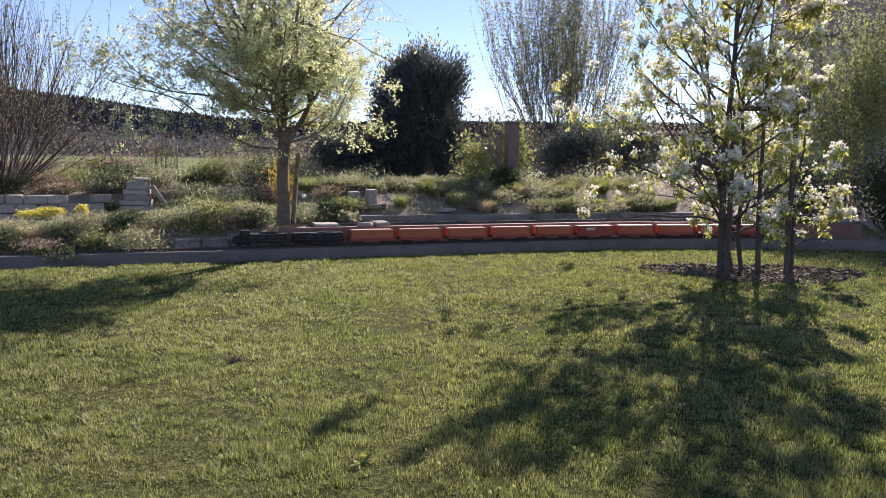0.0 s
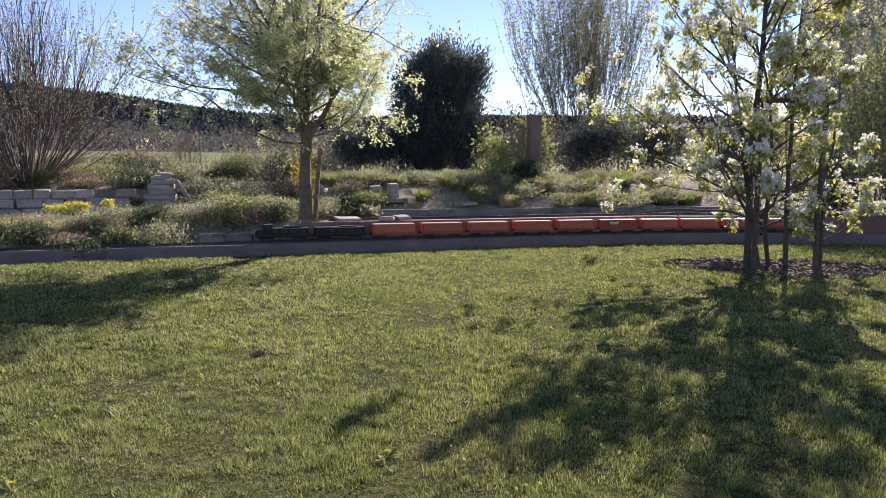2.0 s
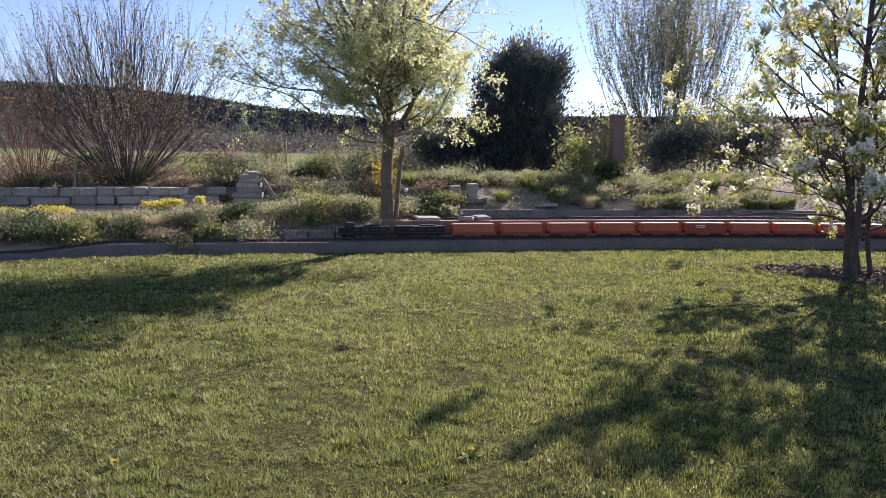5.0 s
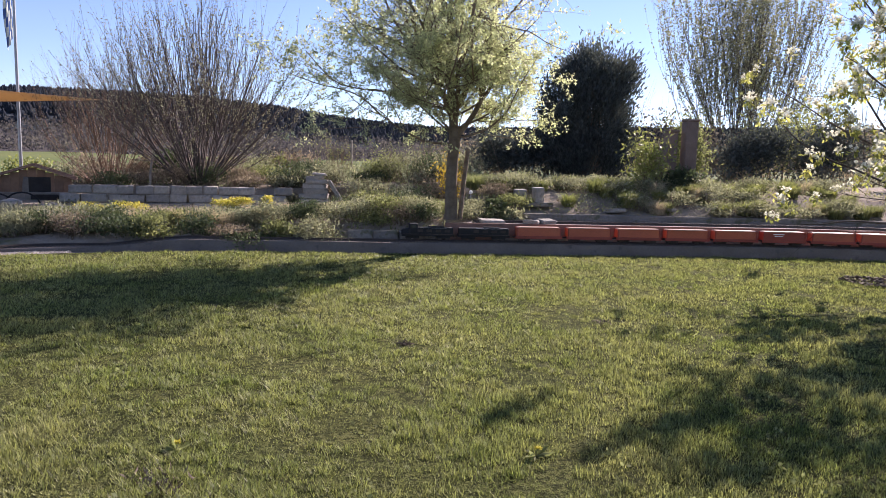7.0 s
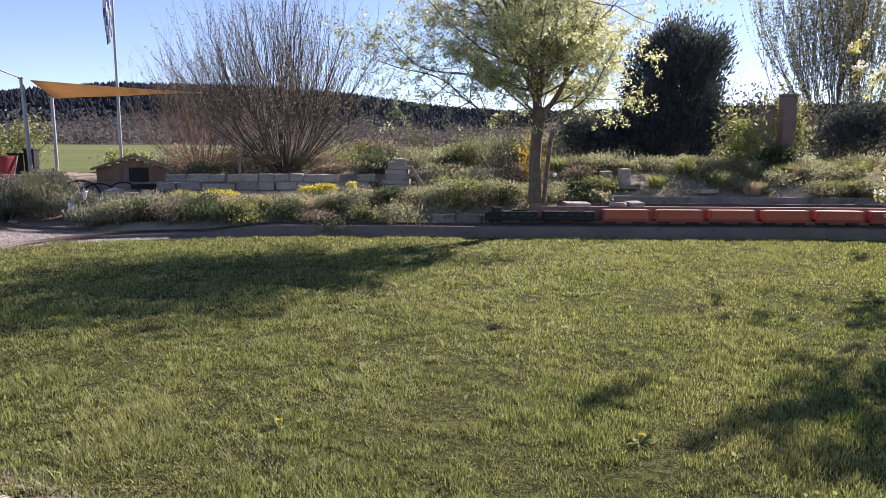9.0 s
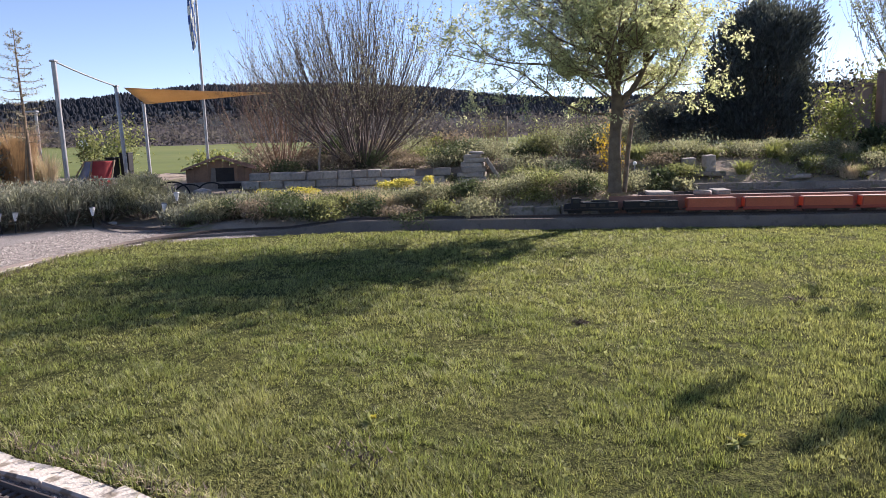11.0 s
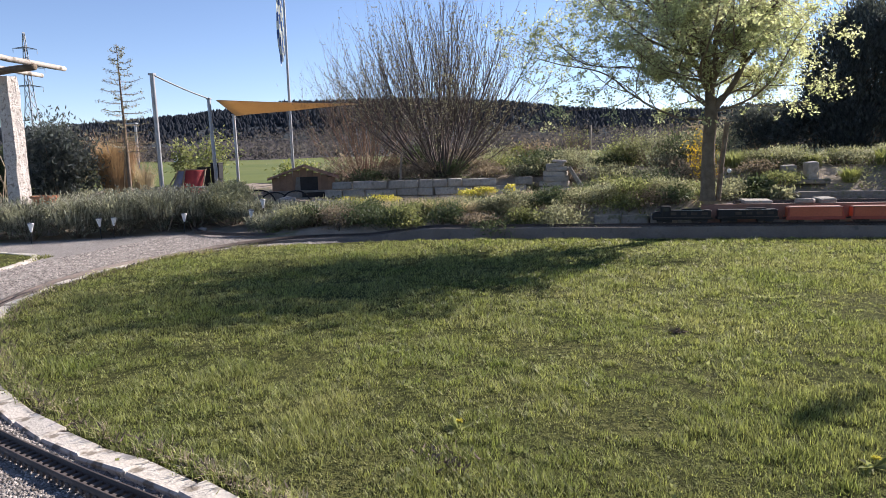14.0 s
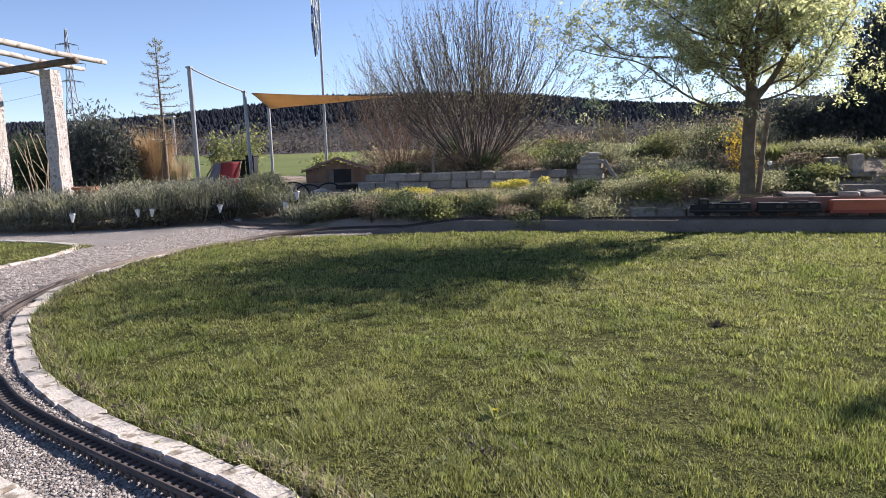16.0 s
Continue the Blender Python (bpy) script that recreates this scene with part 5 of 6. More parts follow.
for k, (x, y, z, w, d, h, a) in enumerate([(2.55, 13.3, 0.56, 0.5, 0.3, 0.07, 5), (3.3, 13.12, 0.575, 0.3, 0.25, 0.09, -20), (3.62, 13.2, 0.58, 0.32, 0.25, 0.1, 15), (7.7, 15.2, 1.17, 0.5, 0.3, 0.08, -22), (5.4, 14.3, 0.76, 0.4, 0.3, 0.08, 10), (6.6, 14.4, 0.8, 0.35, 0.3, 0.08, -8), (2.3, 14.6, 0.78, 0.3, 0.25, 0.1, 20)]):
    block("stone_slab", (w, d, h), pose(x, y, z, random.Random(k).uniform(-4, 4), 6 if k == 3 else 0, a), M["limestone"], "flat pale stone slab lying in the bed", "stone slab", "bed slabs", 20 + k)
for k, (x, y, h, w) in enumerate([(3.42, 14.75, 0.28, 0.26), (3.8, 14.68, 0.36, 0.22)]):
    block("stone_post", (w, 0.2, h), pose(x, y, gz(x, y) + h / 2 - 0.04, 2, -3, 12 * k), M["limestone"], "short upright pale sandstone post in the bed", "stone post", "bed stone posts", 40 + k, 0.015, 0.006)
block("stone_step", (0.62, 0.3, 0.1), pose(3.75, 14.5, gz(3.75, 14.5) + 0.03), M["old_stone"], "low sandstone step under the posts", "stone step", "", 44)

bm = bmesh.new()
bmesh.ops.create_uvsphere(bm, u_segments=16, v_segments=10, radius=0.042, matrix=pose(0, 0, 0.42))
ball = top("ball_lamp", (2.27, 14.3, gz(2.27, 14.3)), "small white ball lamp on a thin stake", "garden lamp")
part("globe", bm, M["white_paint"], ball)
tubes("stake", [(np.array([(0, 0, -0.1), (0, 0, 0.39)]), np.full(2, 0.008))], M["steel"], ball, 6)

tagged(tubes("tree_stake", [(np.array([(1.9, 13.15, 0.6), (1.95, 13.15, 1.3), (2.02, 13.15, 1.95)]), np.array([0.045, 0.043, 0.04]))], M["bark"], None, 8), "round wooden stake leaning beside the tree", "stake")

# pair of wooden columns in the shrubs
for k, (x, y, z1, w) in enumerate([(7.48, 16.4, 2.62, 0.27), (7.86, 16.2, 2.88, 0.29)]):
    z0 = gz(x, y) - 0.05
    ob = top("wooden_column", (x, y, z0), "thick weathered brown wooden column among shrubs", "column", "wooden columns")
    part("shaft", box((w, w, z1 - z0 - 0.06), (0, 0, (z1 - z0 - 0.06) / 2), bevel=0.02, jitter=0.008, seed=k), M["brown_wood"], ob)
    part("cap", box((w * 1.12, w * 1.12, 0.06), (0, 0, z1 - z0 - 0.03), bevel=0.012), M["brown_wood"], ob)

# pear: stakes, crossbar, bark mulch
trellis = top("tree_support", (8.3, 8.86, 0), "dark wooden stakes with a crossbar holding the pear", "tree support")
for sx, sy, h in ((-0.02, -0.16, 2.85), (1.02, -0.36, 2.95), (1.2, -0.28, 1.2)):
    tubes("stake", [(np.array([(sx, sy, -0.05), (sx - 0.02, sy, h / 2), (sx - 0.03, sy, h)]), np.array([0.042, 0.04, 0.038]))], M["dark_bark"], trellis, 8)
tubes("crossbar", [(np.array([(-0.14, -0.18, 2.72), (0.5, -0.3, 2.74), (1.1, -0.42, 2.72)]), np.full(3, 0.04))], M["dark_bark"], trellis, 7)
mrng = np.random.default_rng(51)
a = mrng.uniform(0, 6.283, 5200)
r = np.sqrt(mrng.uniform(0, 1, 5200)) * (1.0 + 0.12 * np.sin(3 * a))
mx, my = np.cos(a) * r * 1.8, np.sin(a) * r * 0.95
rot = radians(-22)
pl = np.stack([9.1 + mx * math.cos(rot) - my * math.sin(rot), 8.95 + mx * math.sin(rot) + my * math.cos(rot), mrng.uniform(0.015, 0.06, 5200)], -1)
flatways = np.stack([np.cos(a * 7), np.sin(a * 7), np.zeros(5200)], -1)
tagged(leaves("bark_mulch", mrng, pl, 0.07, M["mulch"], None, 0.5, 0.0, "loose brown bark mulch under the pear", ways=flatways * 3), "loose brown bark mulch under the pear", "mulch", kind="stuff")


# ---- block wall, stone pile, engine shed ----
wall_path = smooth_curve([(-7.15, 18.0), (-6.4, 18.2), (-4.2, 18.75), (-2.0, 19.05)], 8)
blocks = top("wall_blocks", (0, 0, 0), "dry wall of pale sawn limestone blocks", "block wall", "", "structure")
brng = random.Random(61)
wall_len = float(np.linalg.norm(np.diff(wall_path, axis=0), axis=1).sum())
for course in range(3):
    s = -0.2 * (course % 2)
    while s < wall_len - 0.2:
        L = brng.uniform(0.36, 0.62)
        p = resample(wall_path, 0.05)
        i = int(min(max((s + L / 2) / 0.05, 0), len(p) - 3))
        d = p[min(i + 2, len(p) - 1)] - p[max(i - 2, 0)]
        if not (course == 2 and brng.random() < 0.1):
            block("stone", (L - 0.015, 0.3, 0.205), pose(p[i][0] + brng.uniform(-0.01, 0.01), p[i][1] + brng.uniform(-0.02, 0.02), 0.36 + 0.215 * course, 0, 0, math.degrees(math.atan2(d[1], d[0])) + brng.uniform(-2, 2)), M["limestone"], "", "", "", brng.random(), 0.022, 0.014, blocks)
        s += L
pile = top("stone_pile", (-1.15, 18.7, 0.5), "stack of pale flat limestone slabs with one leaning", "stone pile")
for k, (x, y, z, w, d, h, ry, rz) in enumerate([(-0.08, 0, -0.19, 0.8, 0.52, 0.14, 0, -4), (-0.1, 0, -0.06, 0.78, 0.5, 0.13, 0, 5), (-0.1, 0, 0.07, 0.75, 0.5, 0.14, 0, 3), (-0.12, 0.02, 0.21, 0.72, 0.46, 0.13, 1, -6), (-0.08, 0, 0.345, 0.64, 0.44, 0.13, -1, 8), (-0.1, 0.02, 0.475, 0.6, 0.4, 0.12, 2, -4), (-0.05, 0.0, 0.595, 0.55, 0.38, 0.11, 1, 5), (-0.1, 0.0, 0.7, 0.46, 0.34, 0.09, -5, -3), (0.02, 0.0, 0.785, 0.36, 0.3, 0.07, 4, 8), (0.44, -0.1, 0.36, 0.1, 0.4, 0.66, -32, 4)]):
    block("slab", (w, d, h), pose(x, y, z, 0, ry, rz), M["limestone"], "", "", "", 70 + k, 0.02, 0.014, pile)

shed = top("engine_shed", (-8.3, 18.75, 0.64), "small brown wooden engine shed with gabled roof", "garden shed")
shed.rotation_euler = (0, 0, radians(20))
shed.scale = (0.95, 1.0, 0.98)
for k in range(9):
    part("board", box((0.195, 0.03, 0.4 + 0.26 * (1 - abs(k - 4) / 4)), (-0.8 + 0.2 * k, -0.55, 0.2 + 0.13 * (1 - abs(k - 4) / 4)), bevel=0.005), M["brown_boards"], shed)
part("body", box((1.74, 1.05, 0.4), (0, 0.0, 0.2), bevel=0.01), M["brown_boards"], shed)
# no real hole: a dark panel on the boards gives the indoor shade
part("doorway", box((0.62, 0.05, 0.4), (0.1, -0.56, 0.22)), M["painted_shade"], shed, "dark panel painted as the shaded doorway")
part("door", box((0.17, 0.025, 0.4), (-0.15, -0.6, 0.22), (0, 8, 28), bevel=0.004), M["old_wood"], shed, "pale half-open plank door")
for s in (-1, 1):
    slope = 19
    panel = part("roof", box((1.1, 1.4, 0.035), (s * 0.5, -0.05, 0.545), (0, s * slope, 0), bevel=0.006), M["roof_felt"], shed)
    for k in range(7):
        part("shingle", box((1.08, 0.19, 0.016), (s * 0.502, -0.65 + 0.2 * k, 0.573), (-3, s * slope, 0), bevel=0.003, jitter=0.004, seed=k), M["roof_felt"], panel)
deck = top("shed_platform", (-8.15, 18.2, 0.3), "low weathered timber platform in front of the shed", "platform")
deck.rotation_euler = (0, 0, radians(24))
for k in range(6):
    part("plank", box((0.3, 0.05, 0.36), (-0.9 + 0.31 * k, -0.2, 0.16), bevel=0.006, jitter=0.004, seed=k), M["old_wood"], deck)
part("top_board", box((2.0, 0.5, 0.04), (-0.1, 0.05, 0.36), bevel=0.006), M["old_wood"], deck)
# tunnel shade as a dark panel on the closed planks
part("opening", box((0.62, 0.04, 0.32), (0.3, -0.228, 0.17)), M["painted_shade"], deck, "dark panel painted as the shaded tunnel opening")

tagged(tubes("thin_stake", [(np.array([(-5.55, 18.95, 0.6), (-5.52, 18.97, 1.1), (-5.47, 19.0, 1.65)]), np.array([0.035, 0.033, 0.03]))], M["old_wood"], None, 7), "weathered grey wooden stake behind the block wall", "stake")

# ---- shade sail on steel posts, flagpole ----
sail_set = top("shade_sail", (-11.2, 18.0, 0.5), "orange triangular shade sail on leaning steel posts", "shade sail")
at0 = np.array([-11.2, 18.0, 0.5])
posts = [((-11.2, 16.3, 0.3), (-11.2, 16.25, 3.78), 0.06), ((-11.35, 19.25, 0.5), (-11.55, 19.45, 3.42), 0.055), ((-11.65, 21.1, 0.6), (-11.75, 21.25, 3.04), 0.05)]
for a, b, r in posts:
    tubes("post", [(np.array([a, (np.array(a) + b) / 2, b]) - at0, np.full(3, r))], M["steel"], sail_set, 10)
    cap = part("post_cap", box((r * 2.4, r * 2.4, 0.05), tuple(np.array(b) - at0), bevel=0.01), M["steel"], sail_set)
s = np.linspace(0, 1, 9)[:, None]
rope = np.array(posts[0][1]) + (np.array(posts[1][1]) - posts[0][1]) * s - np.array([0, 0, 0.03]) * (4 * s * (1 - s))
tubes("rope", [(rope - at0, np.full(9, 0.022))], M["steel"], sail_set, 5)
A, B, C = np.array([-11.35, 19.5, 3.38]), np.array([-7.6, 22.2, 3.28]), np.array([-11.65, 21.2, 3.0])
n = 12
pts, index = [], {}
for i in range(n + 1):
    for j in range(n + 1 - i):
        u, v = i / n, j / n
        wgt = 1 - u - v
        q = wgt * A + u * B + v * C
        pull = 27 * u * v * wgt
        edge = (4 * u * wgt * (1 - v) ** 3) + (4 * v * u * (1 - wgt) ** 0 * 0.6)
        mid_ = (A + B + C) / 3
        q = q + (mid_ - q) * 0.22 * min(edge, 1.0) * 0.6 + np.array([0, 0, -0.12 * pull])
        index[i, j] = len(pts)
        pts.append(q)
tri = [(index[i, j], index[i + 1, j], index[i, j + 1]) for i in range(n) for j in range(n - i)] + [(index[i + 1, j], index[i + 1, j + 1], index[i, j + 1]) for i in range(n) for j in range(n - i - 1)]
sail = hang("sail", mesh_of("sail", np.array(pts) - at0, np.array(tri), M["sailcloth"]), sail_set, "orange sailcloth")
thick_mod = sail.modifiers.new("cloth", "SOLIDIFY")
thick_mod.thickness = 0.006

flagpole = top("flagpole", (-10.25, 22.3, gz(-10.25, 22.3)), "tall slim pole with a hanging blue and white flag", "flagpole")
tubes("pole", [(np.array([(0, 0, -0.2), (0, 0, 4.0), (0.02, 0, 8.4)]), np.array([0.05, 0.042, 0.03]))], M["steel"], flagpole, 10)
v, f, idx = [], [], []
for i in range(8):
    for j in range(23):
        z = 7.6 - 0.15 * j
        fold = 0.5 + 0.5 * min(1.0, j / 22)
        v.append((-0.05 - 0.42 * (i / 7) * (0.72 - 0.3 * (j / 22)), 0.09 * math.sin(i * 1.7 + j * 0.35) * (i / 7), z - 0.5 * (i / 7) * (1 - 0.2 * j / 22)))
for i in range(7):
    for j in range(22):
        f.append((i * 23 + j, (i + 1) * 23 + j, (i + 1) * 23 + j + 1, i * 23 + j + 1))
        idx.append((i + j // 2) % 2)
flag = hang("flag", mesh_of("flag", v, f, M["flag_white"]), flagpole, "blue and white chequered cloth")
flag.data.materials.append(M["flag_blue"])
flag.data.polygons.foreach_set("material_index", np.array(idx, np.int32))
flag.data.polygons.foreach_set("use_smooth", np.ones(len(idx), bool))


# ---- lavender hedge, lights, left bed ----
def lavender(at, r, h, label, seed, mat="lavender", spikes=900):
    rng = np.random.default_rng(seed)
    ob = top("lavender_bush", (at[0], at[1], gz(*at)), label, "shrub", "lavender hedge")
    pl = lumpy(rng, int(2500 * r / 0.6), (r, r * 0.9, h * 0.45), 26, 0.5) + np.array([0, 0, h * 0.4])
    pl = pl[pl[:, 2] > 0.02]
    tagged(leaves("foliage", rng, pl, 0.06, M[mat], ob, 0.3, 0.8), kind="stuff")
    a, q = rng.uniform(0, 6.283, spikes), np.sqrt(rng.uniform(0, 1, spikes)) * r * 0.95
    base = np.stack([np.cos(a) * q, np.sin(a) * q, h * 0.45 * (1 - (q / r) ** 2 * 0.6)], -1)
    ways = np.stack([np.cos(a), np.sin(a), np.zeros(spikes)], -1)
    tagged(blades("spike_mass", rng, base + np.array([0, 0, h * 0.14]), h * 0.38, 0.016, M[mat], ob, 0.6, ways=ways), kind="stuff")
    tips_ = base + ways * (h * 0.25 * rng.uniform(0.2, 1.2, spikes))[:, None] + np.stack([0 * a, 0 * a, h * rng.uniform(0.15, 0.62, spikes)], -1)
    tagged(leaves("shoot_mass", rng, tips_, 0.085, M[mat], ob, 0.24, 1.3), kind="stuff")
    lines = []
    for k in range(10):
        q = pl[rng.integers(0, len(pl))]
        lines.append((np.array([(q[0] * 0.3, q[1] * 0.3, -0.06), (q[0] * 0.7, q[1] * 0.7, q[2] * 0.5), tuple(q)]), np.array([0.02, 0.014, 0.006])))
    tagged(tubes("branchwork", lines, M["twig"], ob, 3), kind="stuff")
    return ob


for k, (x, y, r, h) in enumerate([(-14.2, 12.4, 0.7, 0.8), (-13.1, 12.6, 0.75, 0.85), (-12.1, 12.8, 0.7, 0.85), (-11.2, 13.1, 0.7, 0.9), (-10.4, 13.5, 0.65, 0.95), (-9.7, 14.0, 0.65, 0.95), (-9.2, 14.5, 0.5, 0.8), (-13.6, 13.6, 0.7, 0.75), (-12.5, 13.9, 0.7, 0.8), (-11.5, 14.2, 0.7, 0.85), (-10.7, 14.6, 0.65, 0.85), (-10.0, 15.1, 0.6, 0.8)]):
    lavender((x, y), r, h, "big grey-green lavender bush along the gravel", 700 + k)
for k, (x, y, r, h) in enumerate([(-8.45, 14.8, 0.6, 0.78), (-7.85, 14.6, 0.48, 0.58), (-8.9, 15.5, 0.45, 0.8), (-7.3, 15.0, 0.5, 0.4), (-9.3, 16.2, 0.4, 0.65)]):
    lavender((x, y), r, h, "rounded lavender bush beside the branch line", 720 + k, "lavender" if k % 2 else "grey_leaf")
for k, (x, y, r, h) in enumerate([(-6.7, 14.1, 0.5, 0.38), (-6.1, 13.7, 0.5, 0.38), (-5.7, 14.3, 0.5, 0.4), (-6.4, 14.8, 0.55, 0.38), (-5.3, 13.3, 0.4, 0.35), (-5.0, 13.8, 0.45, 0.4), (-6.9, 13.5, 0.4, 0.35), (-5.9, 13.1, 0.35, 0.28)]):
    lavender((x, y), r, h, "low grey lavender at the end of the bank", 740 + k, "grey_leaf" if k % 2 else "lavender", 500)

for k, (x, y, h, lean) in enumerate([(-11.35, 12.02, 0.4, 4), (-10.38, 12.85, 0.42, -4), (-10.18, 12.98, 0.42, 5), (-9.0, 13.75, 0.4, 3), (-7.35, 14.25, 0.62, 0), (-7.62, 14.1, 0.42, 8)]):
    ob = top("solar_light", (x, y, gz(x, y)), "white cone-shaped solar garden light on a stake", "garden light", "solar lights")
    ob.rotation_euler = (0, radians(lean), 0)
    bm = bmesh.new()
    bmesh.ops.create_cone(bm, cap_ends=True, segments=14, radius1=0.018, radius2=0.06, depth=0.17, matrix=pose(0, 0, h - 0.085))
    part("shade", bm, M["white_paint"], ob)
    bm = bmesh.new()
    bmesh.ops.create_cone(bm, cap_ends=True, segments=14, radius1=0.064, radius2=0.05, depth=0.02, matrix=pose(0, 0, h + 0.008))
    part("solar_cap", bm, M["steel"], ob)
    tubes("stake", [(np.array([(0, 0, -0.08), (0, 0, h - 0.16)]), np.full(2, 0.01))], M["black_paint"], ob, 6)

# pergola of granite pillars and peeled logs
pergola = top("pergola", (-12.65, 13.25, 0.05), "pergola of rough granite pillars and peeled logs", "pergola")
p0 = np.array([-12.65, 13.25, 0.05])
for k, (x, y) in enumerate([(-12.68, 13.25), (-13.98, 12.88)]):
    bm = bmesh.new()
    bmesh.ops.create_cube(bm, size=1.0)
    bmesh.ops.scale(bm, vec=(0.31, 0.31, 3.45), verts=bm.verts[:])
    bmesh.ops.subdivide_edges(bm, edges=bm.edges[:], cuts=9, use_grid_fill=True)
    for q in bm.verts:
        tap = 1.05 - 0.04 * (q.co.z + 1.72)
        q.co.x *= tap
        q.co.y *= tap
        nz = noise.noise_vector(Vector((q.co.x * 5 + k * 7, q.co.y * 5, q.co.z * 4)))
        q.co += nz * 0.035
    bmesh.ops.translate(bm, vec=(x - p0[0], y - p0[1], 1.72), verts=bm.verts[:])
    ob = part("pillar", bm, M["granite"], pergola, "rough pale granite pillar")
LOGS = [((-11.2, 9.9, 3.68), (-11.69, 13.8, 3.66), 0.065), ((-12.15, 10.3, 3.68), (-13.0, 14.6, 3.66), 0.06), ((-13.0, 11.2, 3.68), (-14.6, 15.0, 3.66), 0.06), ((-14.6, 13.2, 3.5), (-11.4, 12.6, 3.56), 0.085)]
for k, (a, b, r) in enumerate(LOGS):
    a, b = np.array(a) - p0, np.array(b) - p0
    q = np.linspace(0, 1, 8)[:, None]
    line = a + (b - a) * q + np.random.default_rng(k).normal(0, 0.012, (8, 3))
    tubes("log", [(np.r_[[line[0]], line, [line[-1]]], np.r_[0.001, np.linspace(r, r * 0.85, 8), 0.001])], M["bark"] if k == 3 else M["log"], pergola, 9)

bm = bmesh.new()
bmesh.ops.create_cone(bm, cap_ends=True, segments=18, radius1=0.16, radius2=0.27, depth=0.2, matrix=pose(0, 0, 0.1))
bmesh.ops.create_cone(bm, cap_ends=False, segments=18, radius1=0.285, radius2=0.285, depth=0.05, matrix=pose(0, 0, 0.2))
bowl = part("plant_bowl", bm, M["terracotta"])
bowl.location = (-12.0, 13.2, 0.68)
tagged(bowl, "wide terracotta bowl on a stone plinth", "plant bowl")
block("plinth", (0.3, 0.3, 0.66), pose(-12.0, 13.2, 0.345), M["limestone"], "short stone plinth under the bowl", "plinth", "", 80)

# young larch, dark juniper, tall dry grass, canes
rng = np.random.default_rng(81)
larch = top("young_larch", (-12.15, 16.3, gz(-12.15, 16.3)), "slender young larch with thin bare whorls", "tree")
tubes("trunk", [(np.array([(0, 0, -0.1), (0.0, 0, 1.5), (-0.03, 0, 3.0), (-0.04, 0, 4.25)]), np.array([0.06, 0.045, 0.025, 0.006]))], M["bark"], larch, 7)
lines, tips = [], []
for k in range(44):
    z = 1.5 + 2.65 * (k / 43)
    L = 0.75 * (1 - (k / 43)) ** 0.7 + 0.12
    az = k * 2.4
    way = np.array([math.cos(az), math.sin(az), 0.05])
    line = np.array([(0, 0, z), tuple(way * L * 0.5 + np.array([0, 0, z - 0.02])), tuple(way * L + np.array([0, 0, z + 0.05]))])
    lines.append((line, np.array([0.011, 0.008, 0.003])))
    tips.append(smooth_curve(line, 4))
for ln in lines:
    tubes("branch", [ln], M["twig"], larch, 3)
tagged(leaves("needle_mass", rng, along_tips(rng, tips, 2600, 0.025), 0.045, M["bud"], larch, 0.4, 0.2), kind="stuff")
tagged(tubes("support_cane", [(np.array([(-12.35, 16.2, 0.3), (-12.22, 16.25, 1.3), (-12.12, 16.28, 2.5)]), np.full(3, 0.022))], M["wood"], None, 6), "wooden cane tied to the larch", "stake")

leafy("juniper", (-13.7, 15.7), (1.15, 0.9, 1.22), 15000, 0.12, M["yew"], "large dark green spreading juniper", 82, 22, 0.5, 0.3, 0.9)
leafy("juniper", (-15.2, 15.0), (1.1, 0.8, 1.1), 9000, 0.12, M["evergreen"], "dark juniper behind the pergola", 83, 20, 0.5, 0.3, 0.8)
leafy("leafing_shrub", (-12.6, 15.4), (0.42, 0.4, 0.42), 1500, 0.06, M["grey_leaf"], "grey-yellow small shrub before the juniper", 84, 12, 0.5)
tuft("pampas_grass", (-12.9, 16.8), 0.55, 1.75, 2600, 0.014, M["rust_straw"], "tall rust-brown dry ornamental grass", 85, 0.3)
tuft("pampas_grass", (-12.4, 17.2), 0.3, 1.1, 700, 0.012, M["straw"], "smaller dry ornamental grass clump", 86, 0.35)
for k in range(13):
    kr = random.Random(900 + k)
    x, y = -13.3 + kr.uniform(-0.5, 0.4), 13.3 + kr.uniform(-0.3, 0.4)
    tagged(tubes("cane", [(np.array([(x, y, 0.1), (x + kr.uniform(-0.3, 0.2), y + 0.1, 0.9), (x + kr.uniform(-0.8, 0.5), y + 0.2, kr.uniform(1.4, 2.2))]), np.array([0.014, 0.012, 0.008]))], M["straw"], None, 5), "pale dry cane standing in the shrubs", "cane", "dry canes")


